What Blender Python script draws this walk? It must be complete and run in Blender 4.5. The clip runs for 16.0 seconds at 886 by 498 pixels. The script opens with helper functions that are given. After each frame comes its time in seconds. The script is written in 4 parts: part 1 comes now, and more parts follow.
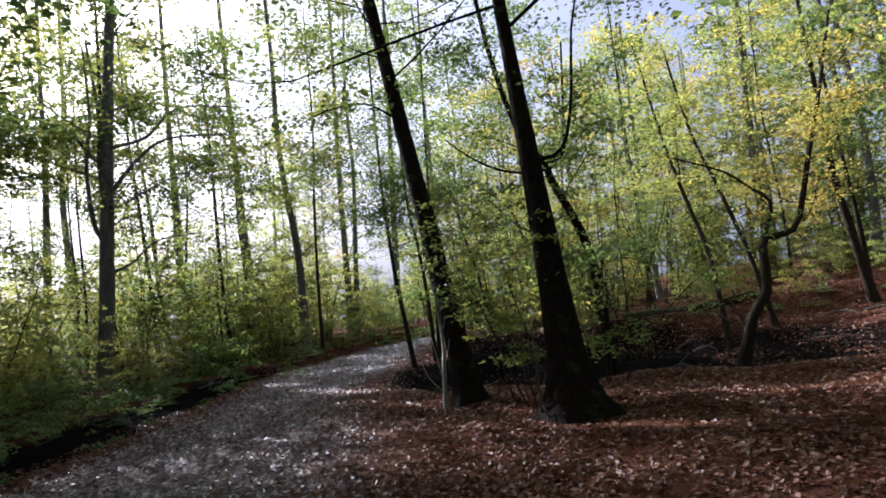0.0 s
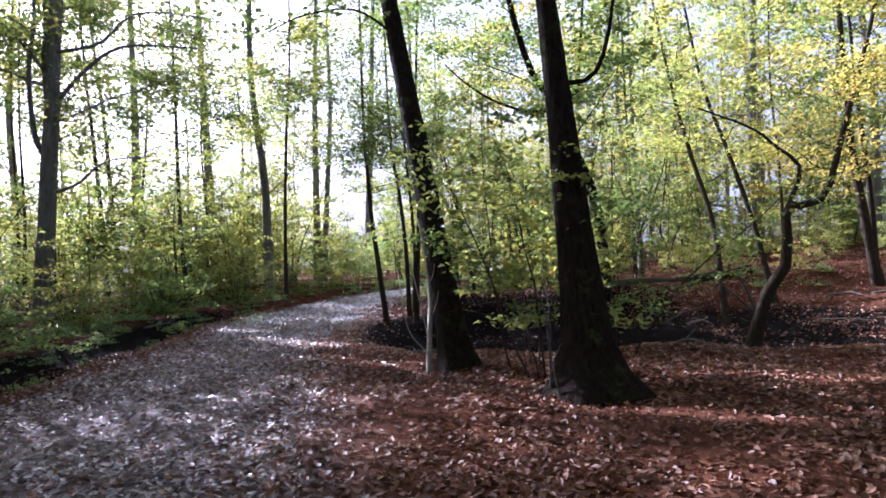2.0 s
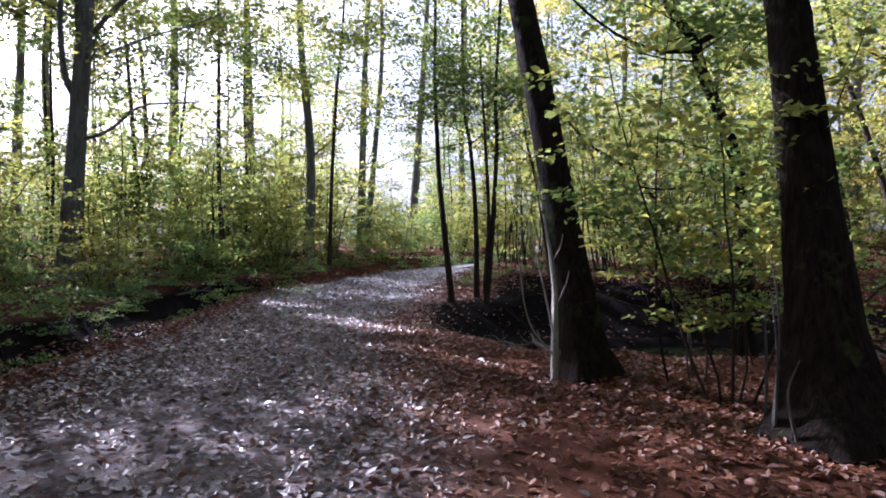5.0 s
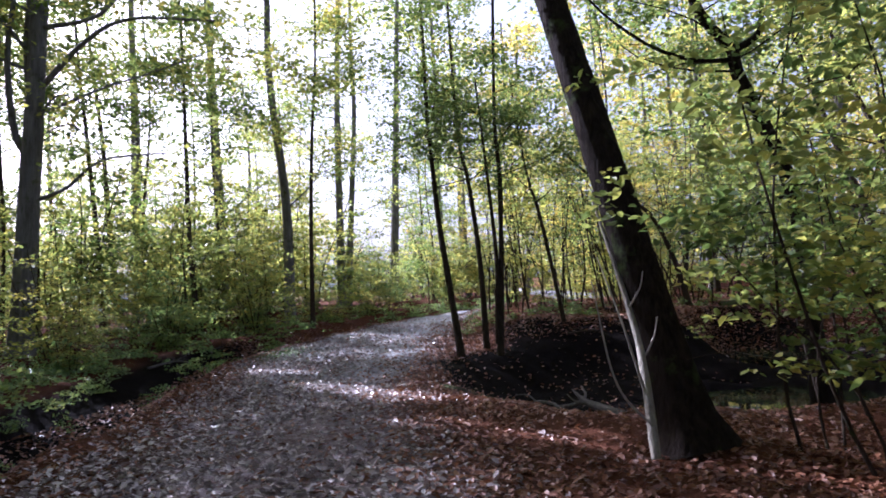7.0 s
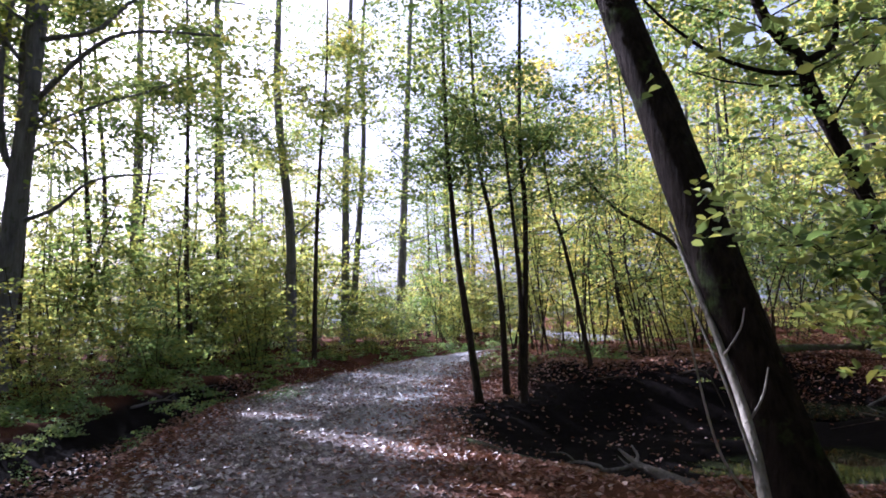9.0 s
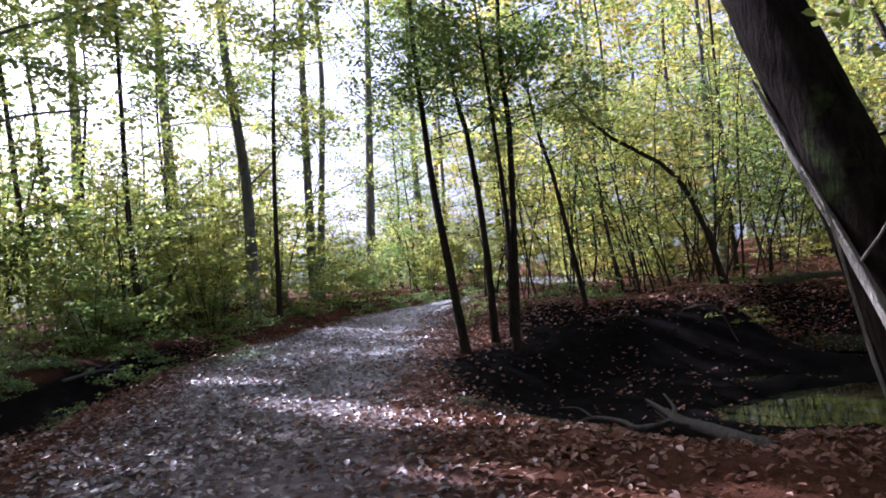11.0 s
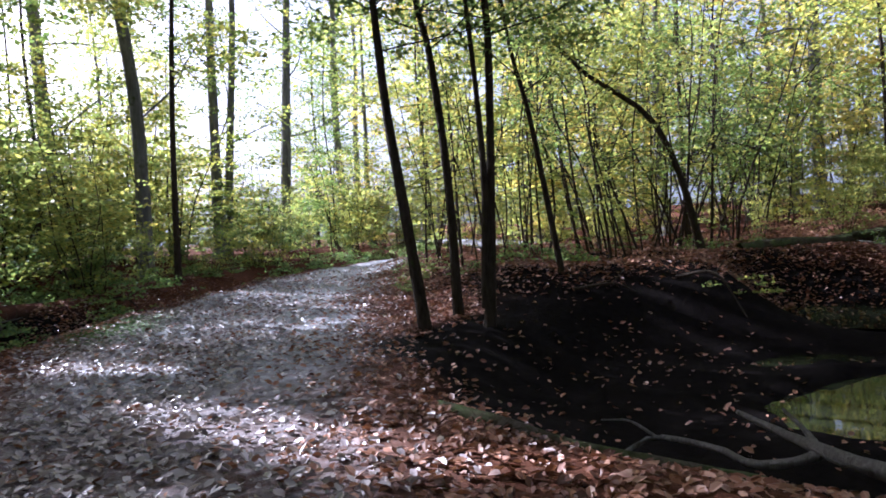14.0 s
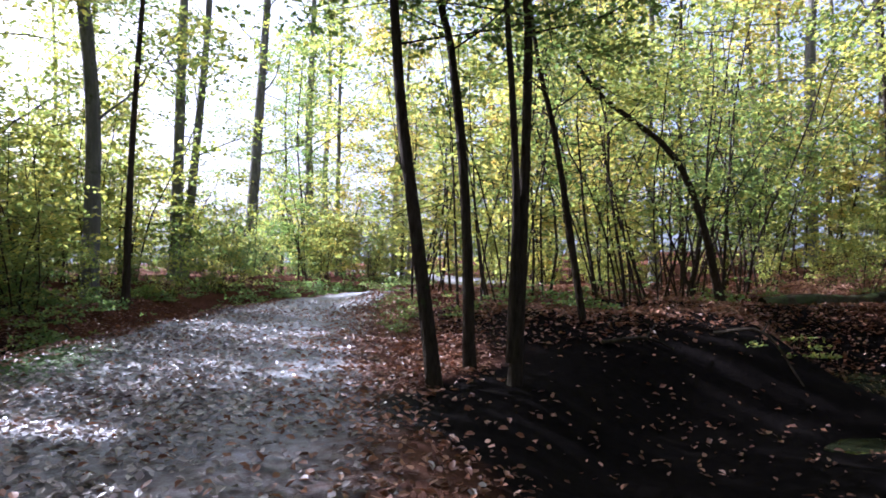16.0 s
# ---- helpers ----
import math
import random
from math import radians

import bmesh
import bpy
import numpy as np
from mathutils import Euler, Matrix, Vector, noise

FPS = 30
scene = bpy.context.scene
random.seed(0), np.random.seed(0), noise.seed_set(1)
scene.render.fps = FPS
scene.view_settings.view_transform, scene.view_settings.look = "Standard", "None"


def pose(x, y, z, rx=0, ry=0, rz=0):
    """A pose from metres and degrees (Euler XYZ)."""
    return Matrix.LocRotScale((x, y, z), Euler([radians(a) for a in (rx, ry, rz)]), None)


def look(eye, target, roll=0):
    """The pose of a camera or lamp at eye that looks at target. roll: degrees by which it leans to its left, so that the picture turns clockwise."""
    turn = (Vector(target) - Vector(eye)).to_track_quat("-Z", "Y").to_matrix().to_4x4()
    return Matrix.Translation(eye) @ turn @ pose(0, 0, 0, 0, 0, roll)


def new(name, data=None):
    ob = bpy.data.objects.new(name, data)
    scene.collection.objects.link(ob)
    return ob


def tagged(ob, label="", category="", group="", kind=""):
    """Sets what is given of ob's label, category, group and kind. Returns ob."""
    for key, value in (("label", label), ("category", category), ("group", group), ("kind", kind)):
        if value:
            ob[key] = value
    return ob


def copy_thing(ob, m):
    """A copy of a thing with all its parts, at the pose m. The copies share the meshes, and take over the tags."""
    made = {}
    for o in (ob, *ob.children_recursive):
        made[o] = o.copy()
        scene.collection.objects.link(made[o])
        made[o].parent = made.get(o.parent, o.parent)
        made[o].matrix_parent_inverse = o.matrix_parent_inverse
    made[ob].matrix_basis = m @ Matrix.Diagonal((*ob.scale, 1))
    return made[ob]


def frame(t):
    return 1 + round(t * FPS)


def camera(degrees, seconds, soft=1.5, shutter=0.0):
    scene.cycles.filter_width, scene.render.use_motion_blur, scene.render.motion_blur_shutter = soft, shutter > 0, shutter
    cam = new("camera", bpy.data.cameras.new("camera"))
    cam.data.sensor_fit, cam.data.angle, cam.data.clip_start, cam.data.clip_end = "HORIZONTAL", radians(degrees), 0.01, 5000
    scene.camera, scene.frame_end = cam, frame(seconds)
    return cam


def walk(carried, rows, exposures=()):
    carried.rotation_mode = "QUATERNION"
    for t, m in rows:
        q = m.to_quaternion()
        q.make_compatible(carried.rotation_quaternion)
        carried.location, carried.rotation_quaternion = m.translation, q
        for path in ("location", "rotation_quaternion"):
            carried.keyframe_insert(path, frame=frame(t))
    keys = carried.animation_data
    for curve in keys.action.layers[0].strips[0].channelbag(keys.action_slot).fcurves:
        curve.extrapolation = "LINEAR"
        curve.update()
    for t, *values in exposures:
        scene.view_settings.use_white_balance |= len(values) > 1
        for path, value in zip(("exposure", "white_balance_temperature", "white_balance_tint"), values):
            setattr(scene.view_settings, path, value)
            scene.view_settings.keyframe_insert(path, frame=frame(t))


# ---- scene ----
cam = camera(68.7, 16.0, 1.75)
METRES, EYE, TILT, LEAN, TURN = 12.9, 1.5, 0.0, 0.0, 0.0
ROWS = [
    (0.0, 0.0, 0.0, 0.0, 0.57, 5.06, 6.44),
    (0.5, -0.0131, 0.0298, -0.0009, -2.3, -0.35, 3.63),
    (1.0, -0.0178, 0.0622, -0.0021, 1.19, -0.35, 1.98),
    (1.5, -0.0253, 0.0969, -0.0042, -2.64, -0.57, 2.91),
    (2.0, -0.0286, 0.1307, -0.0076, -2.46, 0.99, 2.26),
    (2.5, -0.0382, 0.1656, -0.0088, 4.53, 1.45, 1.66),
    (3.0, -0.0516, 0.1972, -0.0094, 2.5, 0.07, 0.56),
    (3.5, -0.0614, 0.2301, -0.0107, 6.58, -0.01, 0.67),
    (4.0, -0.0765, 0.2604, -0.0131, 1.48, 0.67, 1.03),
    (4.5, -0.0901, 0.2867, -0.0164, 0.19, -1.35, -0.84),
    (7.0, -0.159, 0.4208, -0.0132, -2.61, 3.15, 2.92),
    (7.5, -0.1644, 0.4502, -0.0136, -6.03, 1.93, 2.08),
    (8.0, -0.1744, 0.475, -0.0132, -9.15, 3.25, 1.75),
    (8.5, -0.178, 0.491, -0.0147, -4.73, 2.87, 0.46),
    (9.0, -0.1775, 0.5139, -0.0146, -2.48, 6.57, 1.59),
    (9.5, -0.1784, 0.5411, -0.019, -2.97, 2.31, 3.48),
    (12.0, -0.1842, 0.7062, -0.0288, -8.4, 2.58, 4.84),
    (12.5, -0.1899, 0.7365, -0.028, -10.79, 3.22, 5.78),
    (13.0, -0.1969, 0.7644, -0.0285, -8.78, 2.68, 4.75),
    (13.5, -0.2061, 0.7962, -0.03, -10.07, -0.62, 2.17),
    (14.0, -0.206, 0.8276, -0.0342, -12.86, -1.52, 2.98),
    (14.5, -0.2125, 0.8583, -0.034, -12.94, -1.44, 3.55),
    (15.0, -0.2207, 0.887, -0.035, -15.27, -2.67, 2.39),
    (15.5, -0.2227, 0.9184, -0.0347, -13.01, -0.91, 0.67),
    (16.0, -0.2267, 0.9504, -0.0343, -16.51, 1.49, -0.42),
]
walk(cam, [(t, pose(0, 0, EYE, TILT, LEAN, TURN) @ pose(METRES * x, METRES * y, METRES * z, 90 + pitch, roll, yaw)) for t, x, y, z, yaw, pitch, roll in ROWS],
     exposures=[(0.0, 1.47, 5150, 20), (0.6, 2.09, 4960, 30), (2.0, 2.33, 4960, 30), (4.0, 2.10, 4960, 30), (7.5, 2.07, 4960, 30), (9.5, 1.97, 4960, 30),
                (12.5, 2.00, 4960, 28), (14.0, 2.19, 4960, 24), (16.0, 2.33, 4960, 24)])

# ---- sky and sun: low autumn sun ahead and to the side ----
SUN_AZ, SUN_EL = radians(-43.5), radians(33.0)
sun_dir = Vector((math.sin(SUN_AZ) * math.cos(SUN_EL), math.cos(SUN_AZ) * math.cos(SUN_EL), math.sin(SUN_EL)))
world = bpy.data.worlds.new("sky")
scene.world = world
world.use_nodes = True
wn = world.node_tree.nodes
sky = wn.new("ShaderNodeTexSky")
sky.sky_type, sky.sun_disc = "NISHITA", False
sky.sun_elevation, sky.sun_rotation = SUN_EL, SUN_AZ % (2 * math.pi)
sky.air_density, sky.dust_density, sky.ozone_density = 0.6, 8.0, 0.0
# a thin veil of haze over the clear sky
veil, both = wn.new("ShaderNodeBackground"), wn.new("ShaderNodeAddShader")
veil.inputs[0].default_value, veil.inputs[1].default_value = (0.97, 0.98, 1.0, 1.0), 0.115
world.node_tree.links.new(sky.outputs[0], wn["Background"].inputs[0])
wn["Background"].inputs[1].default_value = 0.05
world.node_tree.links.new(wn["Background"].outputs[0], both.inputs[0])
world.node_tree.links.new(veil.outputs[0], both.inputs[1])
world.node_tree.links.new(both.outputs[0], wn["World Output"].inputs[0])
sun = new("sun", bpy.data.lights.new("sun", "SUN"))
sun.data.energy, sun.data.angle, sun.data.color = 5.0, radians(0.5), (1.0, 0.93, 0.8)
sun.matrix_world = look(sun_dir * 60, (0, 0, 0))


# ---- materials ----
def mat(name):
    m = bpy.data.materials.new(name)
    m.use_nodes = True
    nt = m.node_tree
    return m, nt, nt.nodes["Principled BSDF"], nt.nodes["Material Output"]


def node(nt, kind, **inputs):
    n = nt.nodes.new(kind)
    for k, v in inputs.items():
        n.inputs[k].default_value = v
    return n


def noise_tex(nt, scale, detail=3.0, rough=0.6, coord=None):
    n = nt.nodes.new("ShaderNodeTexNoise")
    n.inputs["Scale"].default_value, n.inputs["Detail"].default_value, n.inputs["Roughness"].default_value = scale, detail, rough
    if coord is not None:
        nt.links.new(coord, n.inputs["Vector"])
    return n.outputs["Fac"]


def ramp(nt, fac, stops):
    r = nt.nodes.new("ShaderNodeValToRGB")
    e = r.color_ramp.elements
    while len(e) < len(stops):
        e.new(0.5)
    for el, (p, c) in zip(e, stops):
        el.position, el.color = p, (*c, 1.0)
    nt.links.new(fac, r.inputs[0])
    return r.outputs[0]


def blend(nt, fac, a, b, mode="MIX"):
    m = nt.nodes.new("ShaderNodeMix")
    m.data_type, m.blend_type = "RGBA", mode
    for sock, v in ((m.inputs[0], fac), (m.inputs[6], a), (m.inputs[7], b)):
        if isinstance(v, (float, int)):
            sock.default_value = v
        elif isinstance(v, tuple):
            sock.default_value = (*v, 1.0)
        else:
            nt.links.new(v, sock)
    return m.outputs[2]


def math_node(nt, op, a, b=0.0, clamp=False):
    m = nt.nodes.new("ShaderNodeMath")
    m.operation, m.use_clamp = op, clamp
    for sock, v in zip(m.inputs, (a, b)):
        if isinstance(v, (float, int)):
            sock.default_value = v
        else:
            nt.links.new(v, sock)
    return m.outputs[0]


def bump(nt, height, strength, dist, shader):
    b = nt.nodes.new("ShaderNodeBump")
    b.inputs["Strength"].default_value, b.inputs["Distance"].default_value = strength, dist
    nt.links.new(height, b.inputs["Height"])
    nt.links.new(b.outputs[0], shader.inputs["Normal"])


def world_coord(nt):
    return nt.nodes.new("ShaderNodeNewGeometry").outputs["Position"]


def leaf_material(name, stops, through_share=0.66, rough=0.45, spec=0.35):
    """Thin leaves: a reflecting face and light let through, the colour picked leaf by leaf and in drifts."""
    m, nt, p, out = mat(name)
    geo = nt.nodes.new("ShaderNodeNewGeometry")
    drift = noise_tex(nt, 0.55, 2.0, 0.5, geo.outputs["Position"])
    pick = math_node(nt, "ADD", math_node(nt, "MULTIPLY", geo.outputs["Random Per Island"], 0.6), math_node(nt, "MULTIPLY", math_node(nt, "SUBTRACT", drift, 0.3), 0.9), True)
    col = ramp(nt, pick, stops)
    nt.links.new(col, p.inputs["Base Color"])
    p.inputs["Roughness"].default_value, p.inputs["Specular IOR Level"].default_value = rough, spec
    tr = nt.nodes.new("ShaderNodeBsdfTranslucent")
    bright = blend(nt, 1.0, col, (1.28, 1.28, 0.95), "MULTIPLY")
    nt.links.new(bright, tr.inputs["Color"])
    mix = nt.nodes.new("ShaderNodeMixShader")
    mix.inputs[0].default_value = through_share
    nt.links.new(p.outputs[0], mix.inputs[1])
    nt.links.new(tr.outputs[0], mix.inputs[2])
    nt.links.new(mix.outputs[0], out.inputs[0])
    return m


LEAF_GREEN = leaf_material("leaf_green", [(0.0, (0.06, 0.1, 0.035)), (0.45, (0.12, 0.17, 0.05)), (0.8, (0.19, 0.21, 0.055)), (1.0, (0.36, 0.29, 0.07))])
LEAF_LIME = leaf_material("leaf_yellow_green", [(0.0, (0.11, 0.16, 0.055)), (0.4, (0.24, 0.28, 0.085)), (0.75, (0.4, 0.37, 0.09)), (1.0, (0.55, 0.41, 0.1))])
LEAF_GOLD = leaf_material("leaf_golden", [(0.0, (0.16, 0.19, 0.05)), (0.4, (0.33, 0.3, 0.075)), (0.8, (0.48, 0.35, 0.09)), (1.0, (0.44, 0.24, 0.07))])
LEAF_LOW = leaf_material("leaf_undergrowth", [(0.0, (0.08, 0.14, 0.055)), (0.5, (0.16, 0.23, 0.08)), (0.85, (0.27, 0.3, 0.09)), (1.0, (0.4, 0.34, 0.1))], 0.62)
LEAF_DRY = leaf_material("leaf_fallen", [(0.0, (0.05, 0.018, 0.011)), (0.35, (0.13, 0.048, 0.024)), (0.58, (0.22, 0.09, 0.045)), (0.86, (0.31, 0.17, 0.11)), (1.0, (0.42, 0.35, 0.32))], 0.12, 0.5, 0.35)
# path leaves: the grey-lavender sheen of the sky is put into their colour
LEAF_SKY_SHEEN = leaf_material("leaf_sky_sheen", [(0.0, (0.1, 0.068, 0.063)), (0.35, (0.22, 0.17, 0.165)), (0.65, (0.36, 0.3, 0.3)), (1.0, (0.58, 0.53, 0.54))], 0.1, 0.45, 0.5)
LEAF_RUST = leaf_material("leaf_dry_bracken", [(0.0, (0.16, 0.08, 0.05)), (0.5, (0.3, 0.16, 0.11)), (1.0, (0.42, 0.27, 0.2))], 0.4, 0.6, 0.2)


def bark_material(name, dark, light, moss=0.0, rough=0.9, scale=9.0):
    m, nt, p, out = mat(name)
    pos = world_coord(nt)
    mp = nt.nodes.new("ShaderNodeMapping")
    mp.inputs["Scale"].default_value = (1.0, 1.0, 0.18)
    nt.links.new(pos, mp.inputs[0])
    ridges = noise_tex(nt, scale * 2.2, 5.0, 0.7, mp.outputs[0])
    stain = noise_tex(nt, 1.6, 3.0, 0.6, pos)
    base = ramp(nt, ridges, [(0.3, dark), (0.7, light)])
    base = blend(nt, ramp(nt, stain, [(0.45, (0, 0, 0)), (0.75, (0.6, 0.6, 0.6))]), base, tuple(0.5 * (a + b) * 0.8 for a, b in zip(dark, light)))
    if moss:
        patch = ramp(nt, noise_tex(nt, 2.8, 4.0, 0.7, pos), [(0.62 - moss, (0, 0, 0)), (0.75 - moss * 0.5, (1, 1, 1))])
        base = blend(nt, patch, base, (0.055, 0.075, 0.025))
    nt.links.new(base, p.inputs["Base Color"])
    p.inputs["Roughness"].default_value, p.inputs["Specular IOR Level"].default_value = rough, 0.04
    bump(nt, ridges, 1.0, 0.05, p)
    return m


BARK_OAK = bark_material("bark_dark_furrowed", (0.007, 0.005, 0.0045), (0.038, 0.028, 0.022), 0.04)
BARK_GREY = bark_material("bark_grey_smooth", (0.085, 0.08, 0.074), (0.24, 0.225, 0.205), 0.05, 0.8, 5.0)
BARK_SAPLING = bark_material("bark_brown_thin", (0.022, 0.017, 0.013), (0.08, 0.06, 0.045), 0.02, 0.85, 14.0)
WOOD_DEAD = bark_material("dead_wood_pale", (0.07, 0.062, 0.054), (0.2, 0.18, 0.16), 0.0, 0.75, 16.0)
WOOD_BARE = bark_material("bare_bleached_wood", (0.22, 0.19, 0.155), (0.5, 0.45, 0.38), 0.0, 0.7, 16.0)
WOOD_MOSSY = bark_material("wood_mossy", (0.025, 0.02, 0.014), (0.08, 0.065, 0.045), 0.16, 0.9)


def ground_material():
    """Packed gravel path, brown leaf mould, moss and mud blackened to stand for shade, shared out by the ground's own
    masks.
    """
    m, nt, p, out = mat("forest_ground")
    pos = world_coord(nt)

    def mask(key):
        a = nt.nodes.new("ShaderNodeAttribute")
        a.attribute_name = key
        return a.outputs["Fac"]
    fine, mid, wide = noise_tex(nt, 60, 4, 0.7, pos), noise_tex(nt, 9, 5, 0.7, pos), noise_tex(nt, 1.1, 4, 0.6, pos)
    litter = ramp(nt, mid, [(0.25, (0.018, 0.008, 0.006)), (0.5, (0.05, 0.02, 0.012)), (0.75, (0.095, 0.04, 0.024))])
    litter = blend(nt, ramp(nt, fine, [(0.4, (0, 0, 0)), (0.7, (0.7, 0.7, 0.7))]), litter, (0.15, 0.065, 0.038))
    gravel = ramp(nt, fine, [(0.3, (0.15, 0.148, 0.165)), (0.55, (0.26, 0.256, 0.285)), (0.8, (0.42, 0.415, 0.45))])
    gravel = blend(nt, ramp(nt, wide, [(0.35, (0.0, 0.0, 0.0)), (0.7, (0.55, 0.55, 0.55))]), gravel, (0.165, 0.15, 0.145))
    moss = ramp(nt, mid, [(0.3, (0.035, 0.06, 0.018)), (0.7, (0.08, 0.12, 0.03))])
    # mud taken almost to black: the shade on the banks is in this colour
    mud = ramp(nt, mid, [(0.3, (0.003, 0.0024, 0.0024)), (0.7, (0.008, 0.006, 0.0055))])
    wob = math_node(nt, "SUBTRACT", mid, 0.5)

    def edge(key, k=1.3):
        return math_node(nt, "MULTIPLY", math_node(nt, "SUBTRACT", math_node(nt, "ADD", mask(key), math_node(nt, "MULTIPLY", wob, k)), 0.25), 2.0, True)
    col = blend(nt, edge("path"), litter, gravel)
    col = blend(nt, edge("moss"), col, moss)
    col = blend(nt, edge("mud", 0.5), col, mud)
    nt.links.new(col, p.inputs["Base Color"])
    nt.links.new(math_node(nt, "SUBTRACT", 0.98, math_node(nt, "MULTIPLY", mask("path"), 0.34)), p.inputs["Roughness"])
    nt.links.new(math_node(nt, "ADD", math_node(nt, "MULTIPLY", mask("path"), 0.6), 0.02), p.inputs["Specular IOR Level"])
    bump(nt, math_node(nt, "ADD", math_node(nt, "MULTIPLY", mid, 1.0), math_node(nt, "MULTIPLY", fine, 0.5)), 0.8, 0.035, p)
    return m


GROUND = ground_material()
WATER, nt_, p_, _ = mat("dark_still_water")
p_.inputs["Base Color"].default_value = (0.012, 0.014, 0.006, 1)
p_.inputs["Roughness"].default_value, p_.inputs["IOR"].default_value = 0.03, 1.33
p_.inputs["Specular IOR Level"].default_value = 0.5
bump(nt_, noise_tex(nt_, 3.0, 2.0, 0.5, world_coord(nt_)), 0.08, 0.02, p_)
STONE, nt_, p_, _ = mat("path_stone")
nt_.links.new(ramp(nt_, noise_tex(nt_, 30, 4, 0.6, world_coord(nt_)), [(0.3, (0.2, 0.19, 0.18)), (0.7, (0.42, 0.4, 0.38))]), p_.inputs["Base Color"])
p_.inputs["Roughness"].default_value = 0.8


# ---- mesh tools ----
def mesh_np(name, verts, faces, material, smooth=False):
    """A mesh from arrays: verts (n, 3), faces (m, 3) or (m, 4)."""
    verts, faces = np.asarray(verts, np.float32), np.asarray(faces, np.int32)
    me = bpy.data.meshes.new(name)
    k = faces.shape[1]
    me.vertices.add(len(verts))
    me.vertices.foreach_set("co", verts.ravel())
    me.loops.add(faces.size)
    me.loops.foreach_set("vertex_index", faces.ravel())
    me.polygons.add(len(faces))
    me.polygons.foreach_set("loop_start", np.arange(0, faces.size, k, dtype=np.int32))
    me.polygons.foreach_set("loop_total", np.full(len(faces), k, np.int32))
    me.polygons.foreach_set("use_smooth", np.full(len(faces), smooth))
    me.update(calc_edges=True)
    me.materials.append(material)
    return me


def part(name, me, parent, label=""):
    ob = new(name, me)
    ob.parent = parent
    return tagged(ob, label)


def spline(points, n):
    """n points along a smooth curve through the given ones."""
    p = np.asarray(points, float)
    if len(p) == 2:
        return p[0] + (p[1] - p[0]) * np.linspace(0, 1, n)[:, None]
    q = np.vstack([2 * p[0] - p[1], p, 2 * p[-1] - p[-2]])
    u = np.linspace(0, len(p) - 1 - 1e-6, n)
    i, f = u.astype(int), (u % 1)[:, None]
    a, b, c, d = q[i], q[i + 1], q[i + 2], q[i + 3]
    return 0.5 * (2 * b + (c - a) * f + (2 * a - 5 * b + 4 * c - d) * f ** 2 + (3 * b - a - 3 * c + d) * f ** 3)


def tube(points, r0, r1, sides=8, steps=10, rng=None, lumps=0.08, flare=0.0, power=1.0):
    """A tapered, slightly lumpy stem through the points; flare swells its foot into root spurs."""
    c = spline(points, steps)
    t = np.linspace(0, 1, steps)
    rad = r1 + (r0 - r1) * (1 - t) ** power
    tan = np.gradient(c, axis=0)
    tan /= np.linalg.norm(tan, axis=1, keepdims=True) + 1e-9
    ref = np.array([1.0, 0.0, 0.0]) if abs(tan[:, 0]).mean() < 0.8 else np.array([0.0, 1.0, 0.0])
    u = np.cross(tan, ref)
    u /= np.linalg.norm(u, axis=1, keepdims=True) + 1e-9
    v = np.cross(tan, u)
    ang = np.linspace(0, 2 * math.pi, sides, endpoint=False)
    rr = np.repeat(rad[:, None], sides, 1)
    if rng is not None:
        rr = rr * (1 + lumps * rng.normal(size=rr.shape))
    if flare:
        s = np.linalg.norm(c - c[0], axis=1)
        spur = 1 + 0.35 * np.sin(ang * 5 + 0.7) + 0.2 * np.sin(ang * 3 + 2)
        rr = rr * (1 + flare * np.exp(-s / 0.34)[:, None] * spur[None, :])
    ring = c[:, None, :] + rr[:, :, None] * (np.cos(ang)[None, :, None] * u[:, None, :] + np.sin(ang)[None, :, None] * v[:, None, :])
    i, j = np.meshgrid(np.arange(steps - 1), np.arange(sides), indexing="ij")
    k = (j + 1) % sides
    faces = np.stack([i * sides + j, i * sides + k, (i + 1) * sides + k, (i + 1) * sides + j], -1).reshape(-1, 4)
    return ring.reshape(-1, 3), faces


def join(pieces):
    vs, fs, o = [], [], 0
    for v, f in pieces:
        vs.append(v)
        fs.append(f + o)
        o += len(v)
    return np.vstack(vs), np.vstack(fs)


